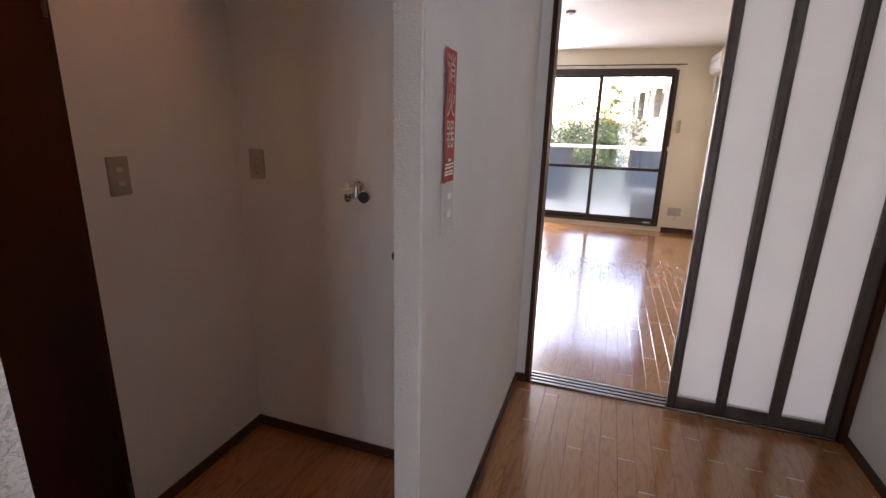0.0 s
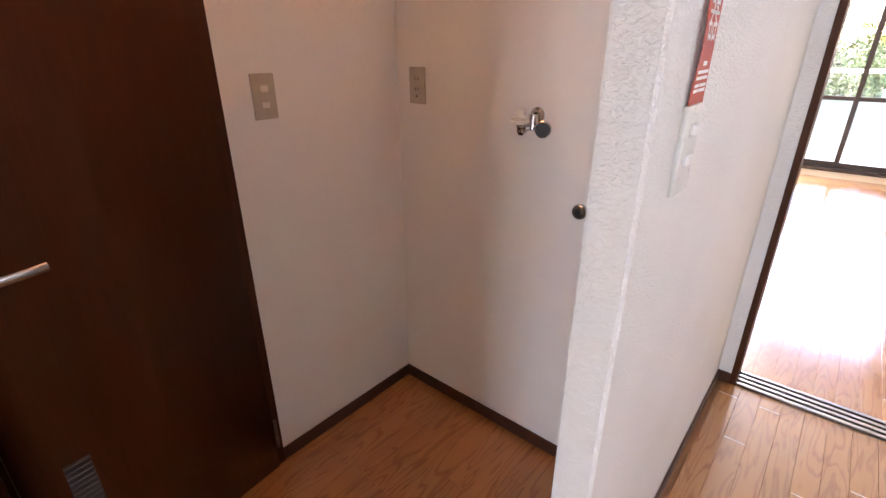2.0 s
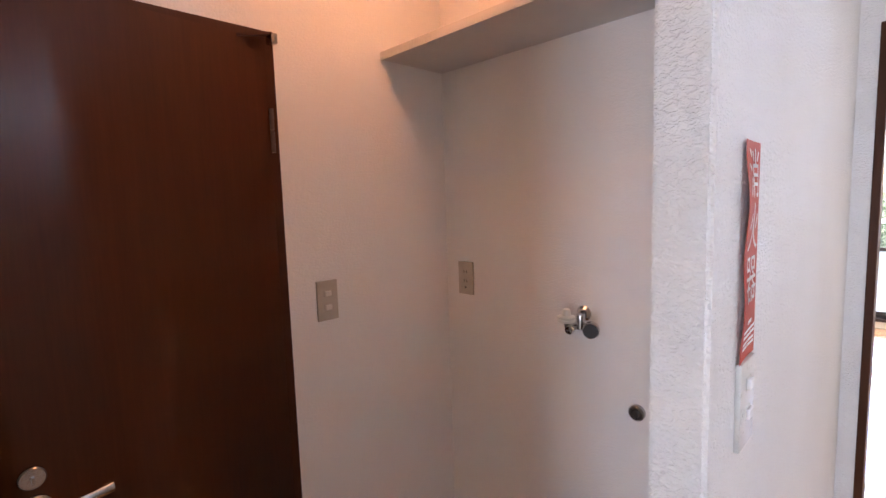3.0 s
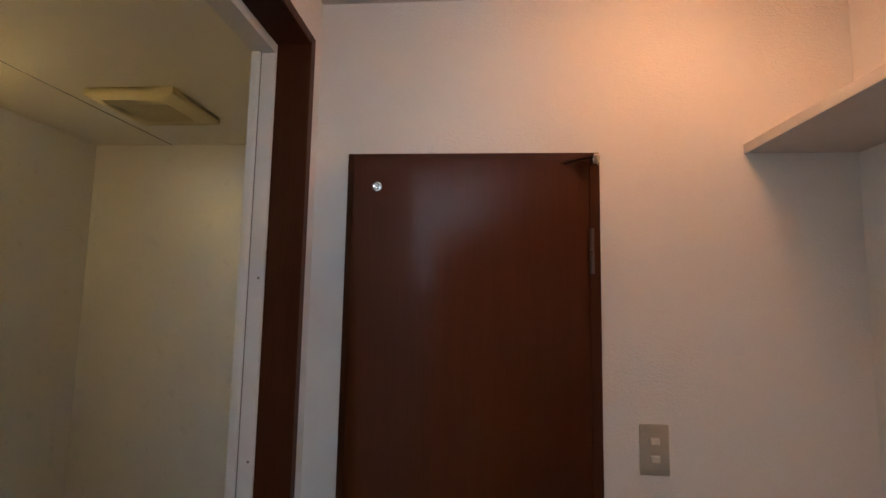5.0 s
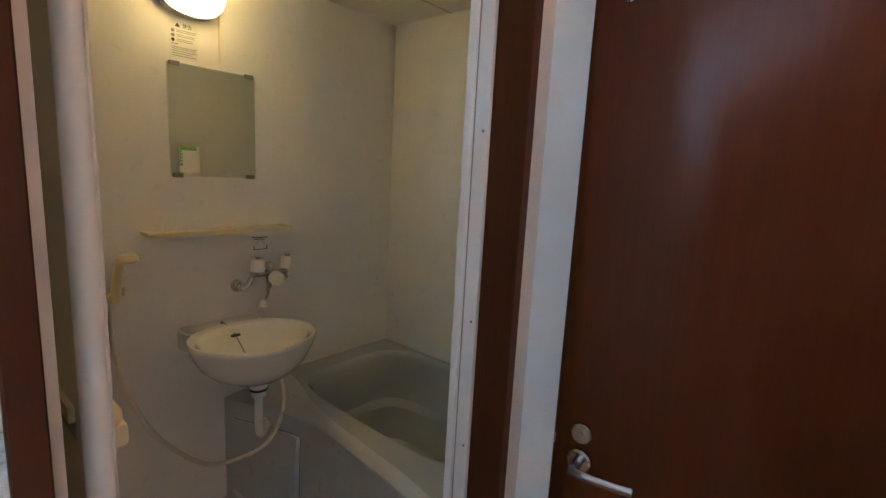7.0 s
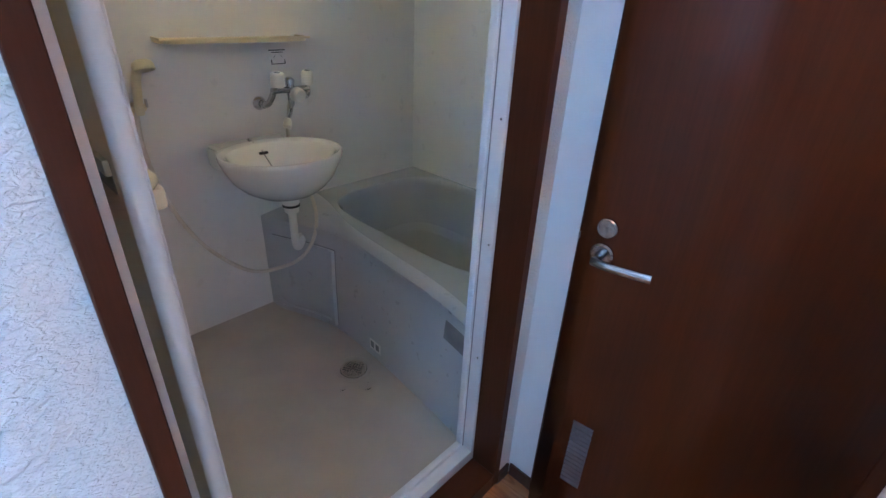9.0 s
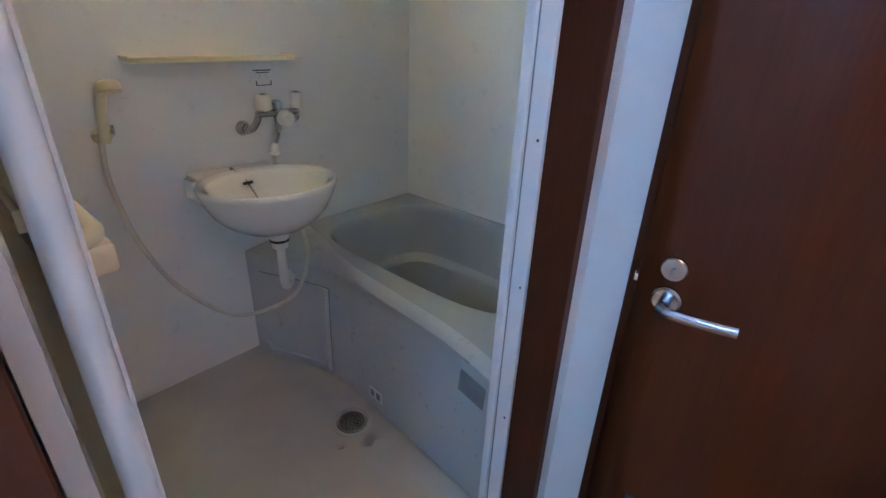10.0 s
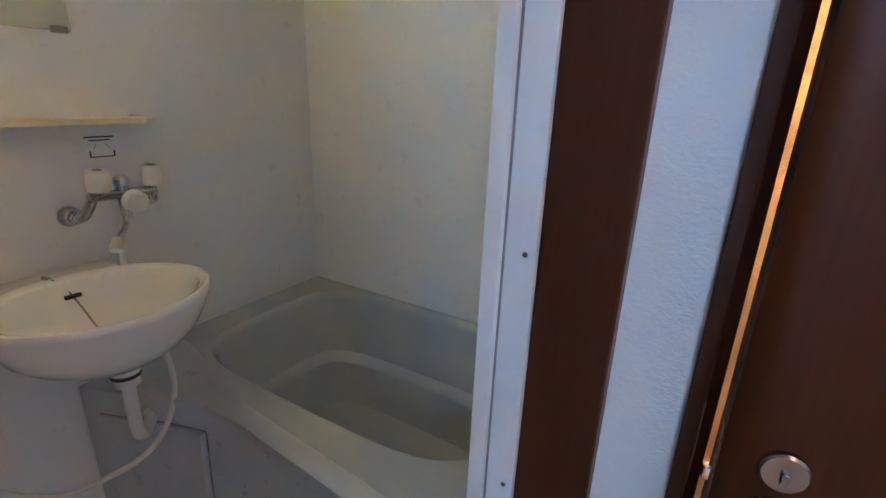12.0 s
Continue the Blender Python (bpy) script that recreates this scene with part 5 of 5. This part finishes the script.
def kitchen_window():
    y0, y1, z0, z1 = KW
    w = thing("window_2", (XR, 0.4, z0), "high kitchen window in a bronze frame", "window", kind="structure")
    for a, b, c, d in ((y0, y0 + 0.03, z0, z1), (y1 - 0.03, y1, z0, z1), (y0 + 0.03, y1 - 0.03, z0, z0 + 0.03), (y0 + 0.03, y1 - 0.03, z1 - 0.03, z1), ((y0 + y1) / 2 - 0.02, (y0 + y1) / 2 + 0.02, z0 + 0.03, z1 - 0.03)):
        part("frame", box(bmesh.new(), XR + 0.03, XR + 0.08, a, b, c, d, 0.002, 1), M_SASH, w)
    for a, b in ((y0 + 0.03, (y0 + y1) / 2 - 0.02), ((y0 + y1) / 2 + 0.02, y1 - 0.03)):
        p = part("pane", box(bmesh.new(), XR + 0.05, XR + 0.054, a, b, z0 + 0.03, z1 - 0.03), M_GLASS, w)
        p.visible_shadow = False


kitchen_window()


# unseen opening, added for daylight inferred from the entrance end
def entrance():
    f = thing("window_3", (EN[0], YE, EN[2]), "assumed narrow frosted sidelight beside the unseen entrance", "window", kind="structure")
    x0, x1, z0, z1 = EN
    for a, b, c, d in ((x0, x0 + 0.02, z0, z1), (x1 - 0.02, x1, z0, z1), (x0 + 0.02, x1 - 0.02, z0, z0 + 0.02), (x0 + 0.02, x1 - 0.02, z1 - 0.02, z1)):
        part("frame", box(bmesh.new(), a, b, YE - 0.10, YE + 0.01, c, d, 0.002, 1), M_FRAME, f)
    p = part("pane", box(bmesh.new(), x0 + 0.02, x1 - 0.02, YE - 0.06, YE - 0.056, z0 + 0.02, z1 - 0.02), M_FROST, f)
    p.visible_shadow = False


entrance()


# ------------------------------------------------------------ living room fittings
def air_conditioner():
    t = thing("air_conditioner", (XR, 7.0, 2.1), "white wall-mounted split air conditioner", "air conditioner")
    b = bmesh.new()
    prof = [(0, 2.10), (-0.08, 2.10), (-0.12, 2.13), (-0.135, 2.20), (-0.128, 2.31), (-0.10, 2.34), (0, 2.34)]
    rings(b, [[(XR + x, y, z) for x, z in prof] for y in (6.72, 7.42)])
    part("casing", b, M_WHITEPL, t)
    part("louvre", box(bmesh.new(), XR - 0.118, XR - 0.075, 6.76, 7.38, 2.102, 2.116, 0.003, 1), M_IVORY, t)
    part("intake_line", box(bmesh.new(), XR - 0.137, XR - 0.130, 6.74, 7.40, 2.235, 2.239), M_GREY, t)
    p = tube(bmesh.new(), [(XR - 0.03, 7.40, 2.12), (XR - 0.03, 7.46, 2.10), (XR - 0.03, 7.472, 2.0), (XR - 0.03, 7.472, 1.90)], 0.022)
    part("pipe_cover", p, M_IVORY, t)


air_conditioner()
t = thing("remote_holder", (1.255, YW, 1.44), "beige remote control in a wall holder beside the window", "remote control")
part("holder", box(bmesh.new(), 1.225, 1.285, YW - 0.024, YW, 1.375, 1.45, 0.008, 3), M_PLATE, t)
part("remote", box(bmesh.new(), 1.230, 1.280, YW - 0.030, YW - 0.010, 1.39, 1.54, 0.010, 3), M_PLATE, t)
rocker_plate("wall_outlet", (1.365, YW, 0.300), "-y", 0.17, 0.115, "beige wide power and aerial outlet by the window", (), sockets=2)
t = thing("aerial_cable", (1.39, YW, 0.25), "short beige cable hanging from the outlet", "cable")
part("cable", tube(bmesh.new(), [(1.385, YW - 0.008, 0.285), (1.388, YW - 0.04, 0.262), (1.395, YW - 0.035, 0.225), (1.375, YW - 0.03, 0.200), (1.36, YW - 0.03, 0.20)], 0.0045, 8), M_PLATE, t)
t = thing("ceiling_rosette", (-0.05, 5.14, HC + 0.02), "brown ceiling lamp rosette", "rosette")
part("body", turned(bmesh.new(), (-0.056, 5.14, HC + 0.02), (0, 0, -1), [(0, 0.045), (0.012, 0.045), (0.022, 0.038), (0.022, 0.0)], 24), M_GREY, t)
part("contact", box(bmesh.new(), -0.075, -0.037, 5.137, 5.143, HC - 0.008, HC - 0.001), M_SATIN, t)


# ------------------------------------------------------------ balcony and outside
bm = box(bmesh.new(), -4.0, 4.5, YW + 0.15, 9.05, -0.25, -0.02)
structure("balcony_floor", bm, M_CONC, "grey concrete balcony floor", "balcony")


def parapet():
    t = thing("balcony_rail", (0, 8.9, 0), "balcony railing with smoked panels and a white handrail", "railing", kind="structure")
    part("handrail", box(bmesh.new(), -4, 4.5, 8.86, 8.94, 1.075, 1.125, 0.006, 2), M_WHITEPL, t)
    part("bottom_rail", box(bmesh.new(), -4, 4.5, 8.88, 8.92, 0.06, 0.10, 0.004, 1), M_WHITEPL, t)
    xs = [-4 + 0.95 * k for k in range(10)]
    for a in xs:
        part("post", box(bmesh.new(), a - 0.02, a + 0.02, 8.88, 8.92, -0.02, 1.075, 0.003, 1), M_STILE, t)
    for i, (a, b) in enumerate(zip(xs, xs[1:])):
        if i == 4:
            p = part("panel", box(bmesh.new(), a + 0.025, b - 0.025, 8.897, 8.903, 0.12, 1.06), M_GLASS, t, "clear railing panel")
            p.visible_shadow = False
        else:
            part("panel", box(bmesh.new(), a + 0.025, b - 0.025, 8.897, 8.903, 0.12, 1.06), M_ACRYL, t)


parapet()
t = thing("condenser_unit", (1.0, 8.2, 0), "grey outdoor air-conditioning unit on the balcony", "air conditioner")
part("casing", box(bmesh.new(), 0.80, 1.52, 7.95, 8.22, 0.04, 0.50, 0.01, 2), M_GREY, t)
for a in (0.86, 1.40):
    part("foot", box(bmesh.new(), a, a + 0.06, 7.93, 8.24, -0.02, 0.04), M_BLACK, t)
part("fan_guard", turned(bmesh.new(), (1.06, 8.22, 0.27), (0, 1, 0), [(0, 0.19), (0.012, 0.19), (0.012, 0.17), (0.004, 0.16), (0.004, 0)], 28), M_BLACK, t)

bm = bmesh.new()
R_G = 900.0
vs = [bm.verts.new((x, y, -3.0)) for x, y in ((-R_G, -R_G), (R_G, -R_G), (R_G, R_G), (-R_G, R_G))]
bm.faces.new(vs)
structure("ground", bm, M_GROUND, "pale ground outside, reaching the horizon", "ground")


def tree(x, y, h, w, mat, seed, label):
    rnd = random.Random(seed)
    t = thing("tree", (x, y, -3.0), label, "tree", "garden trees")
    b = bmesh.new()
    rod(b, (x, y, -3.0), (x + 0.1, y, -3.0 + h * 0.55), 0.14, 0.06, 10)
    limbs = []
    for k in range(7):
        a = rnd.uniform(0, 2 * math.pi)
        z0 = -3 + h * rnd.uniform(0.25, 0.5)
        tip = (x + math.cos(a) * w * 0.6, y + math.sin(a) * w * 0.6, z0 + h * rnd.uniform(0.2, 0.4))
        rod(b, (x + 0.05, y, z0), tip, 0.05, 0.015, 6)
        limbs.append(tip)
    part("trunk", b, M_BARK, t)
    verts, faces = [], []
    for k in range(60):
        base = Vector(rnd.choice(limbs)) if k % 2 else Vector((x, y, -3 + h * 0.68))
        c = base + Vector((rnd.gauss(0, w * 0.33), rnd.gauss(0, w * 0.33), rnd.gauss(0, h * 0.14)))
        cr = w * rnd.uniform(0.10, 0.22)
        for _ in range(110):
            p = c + Vector((rnd.gauss(0, cr), rnd.gauss(0, cr), rnd.gauss(0, cr * 0.8)))
            d = Vector((rnd.gauss(0, 1), rnd.gauss(0, 1), rnd.gauss(0, 1))).normalized() * rnd.uniform(0.035, 0.075)
            s = d.cross(Vector((rnd.gauss(0, 1), rnd.gauss(0, 1), rnd.gauss(0, 1)))).normalized() * d.length * 0.45
            i = len(verts)
            verts += [p - d, p + s, p + d, p - s]
            faces.append((i, i + 1, i + 2, i + 3))
    me = bpy.data.meshes.new("crown")
    me.from_pydata(verts, [], faces)
    me.materials.append(mat)
    ob = new("crown", me)
    ob.parent = t
    ob.matrix_parent_inverse = t.matrix_basis.inverted()


for i, (x, y, h, w, mt) in enumerate(((-4.6, 19, 4.6, 1.6, M_LEAF), (-2.6, 20, 4.6, 1.4, M_LEAF), (-1.1, 19, 5.0, 1.0, M_LEAF), (0.45, 19, 4.9, 0.95, M_LEAF), (0.25, 22, 5.7, 0.7, M_LEAFY), (-0.4, 24, 4.4, 1.4, M_LEAF), (-6.6, 21, 4.8, 1.9, M_LEAF))):
    tree(x, y, h, w, mt, 11 + i, "leafy green garden tree outside" if mt is M_LEAF else "yellow-green tree outside behind the hedge")


def neighbour_house():
    """Two storeys along a street; its long balcony front runs along the local y axis."""
    t = thing("house", (0, 0, 0), "pale stuccoed neighbouring house with balconies under a grey roof", "house")
    part("wall", box(bmesh.new(), 1.2, 8, 0, 13, -3, 3.0), M_FACADE, t)
    rf = bmesh.new()
    rings(rf, [[(-0.65, y, 2.95), (4.4, y, 4.9), (9, y, 2.95), (9, y, 3.10), (4.4, y, 5.08), (-0.65, y, 3.10)] for y in (-0.6, 13.6)])
    part("roof", rf, M_ROOF, t)
    part("gutter", box(bmesh.new(), -0.76, -0.65, -0.6, 13.6, 2.95, 3.07, 0.03, 2), M_WHITEPL, t)
    for k in range(5):
        y = k * 2.6
        part("balcony_wall", box(bmesh.new(), 0, 0.14, y + 0.06, y + 2.54, -0.35, 1.75, 0.015, 1), M_FACADE, t)
        part("balcony_cap", box(bmesh.new(), -0.03, 0.17, y + 0.06, y + 2.54, 1.75, 1.80, 0.008, 1), M_WHITEPL, t)
        part("column", box(bmesh.new(), -0.02, 0.24, y - 0.06, y + 0.06, -3.0, 2.95, 0.01, 1), M_FACADE, t)
        part("column", box(bmesh.new(), 0.0, 0.16, y + 1.24, y + 1.36, 1.80, 2.95, 0.01, 1), M_WHITEPL, t)
        w = part("window", box(bmesh.new(), 1.14, 1.20, y + 0.35, y + 2.25, 0.1, 2.4, 0.01, 1), M_GREY, t)
        part("pane", box(bmesh.new(), 1.12, 1.14, y + 0.42, y + 1.27, 0.2, 2.3), M_ACRYL, w)
        part("pane", box(bmesh.new(), 1.12, 1.14, y + 1.33, y + 2.18, 0.2, 2.3), M_ACRYL, w)
        part("slab", box(bmesh.new(), 0.0, 1.2, y, y + 2.6, -0.5, -0.35), M_CONC, t)
    part("awning", box(bmesh.new(), -1.5, 0.0, 10.2, 12.8, 2.55, 2.62, 0.01, 1), M_WHITEPL, t)
    part("awning_post", box(bmesh.new(), -1.46, -1.38, 10.3, 10.38, -3.0, 2.55), M_WHITEPL, t)
    t.matrix_basis = pose(3.25, 13.6, 0, 0, 0, 10.3)


neighbour_house()


# ------------------------------------------------------------ floor planks
def planked(name, label, x0, x1, y0, y1, w, length, seed, holes=(), joints=True, c=0.0004):
    """Planks along y with staggered butt joints."""
    rnd = random.Random(seed)
    floor = thing(name, (x0, y0, 0), label, "floor", kind="structure")
    cache = {}

    def plank_mesh(wd, ln):
        key = (round(wd, 3), round(ln, 3))
        if key not in cache:
            b = bmesh.new()
            lo = [(0, 0), (wd, 0), (wd, ln), (0, ln)]
            hi = [(c, c), (wd - c, c), (wd - c, ln - c), (c, ln - c)]
            vb = [b.verts.new((x, y, -0.011)) for x, y in lo]
            vm = [b.verts.new((x, y, -0.0010)) for x, y in lo]
            vt = [b.verts.new((x, y, 0.0)) for x, y in hi]
            for p, q in ((vb, vm), (vm, vt)):
                for i in range(4):
                    b.faces.new((p[i], p[(i + 1) % 4], q[(i + 1) % 4], q[i]))
            b.faces.new(vt)
            bmesh.ops.recalc_face_normals(b, faces=b.faces)
            me = bpy.data.meshes.new("plank")
            b.to_mesh(me)
            b.free()
            me.materials.append(M_PLANK)
            cache[key] = me
        return cache[key]

    x = x0
    while x < x1 - 0.004:
        wd = min(w, x1 - x) - 0.0003
        a, end = y0, y1
        for hx0, hx1, hy0, hy1 in holes:
            if hx0 <= x + wd / 2 <= hx1:
                a, end = max(a, hy0), min(end, hy1)
        y = a
        first = round(length * rnd.choice((0.2, 0.35, 0.5, 0.65, 0.8, 1.0)), 3)
        while y < end - 0.01:
            ln = min(first, end - y)
            first = length
            ob = new("plank", plank_mesh(wd, ln - 0.0007))
            ob.location = (x, y, 0)
            ob.parent = floor
            ob.matrix_parent_inverse = floor.matrix_basis.inverted()
            if joints and y > a + 0.01 and not (x < PX0 and y > YB):
                jb = bpy.data.objects.new("joint", joint_mesh)
                scene.collection.objects.link(jb)
                jb.location = (x + 0.004, y, 0)
                jb.parent = floor
                jb.matrix_parent_inverse = floor.matrix_basis.inverted()
            y += ln
        x += w
    return floor


_jb = box(bmesh.new(), 0, 0.068, -0.0016, 0.0016, -0.008, 0.0002)
joint_mesh = bpy.data.meshes.new("joint")
_jb.to_mesh(joint_mesh)
_jb.free()
joint_mesh.materials.append(M_JOINT)

planked("floor_hall", "glossy orange-brown oak plank floor of the hall", XT - 0.10, XR, YE, YS0, 0.0757, 0.909, 5,
        holes=((XT - 0.2, PX0, YB, YA), (PX0, PX1, YE, PY0), (-0.0, WX, YB, YS0)))
planked("floor_living", "glossy oak plank floor of the living room", XL, XR, YS1, YW, 0.0757, 0.909, 8, c=0.0014)
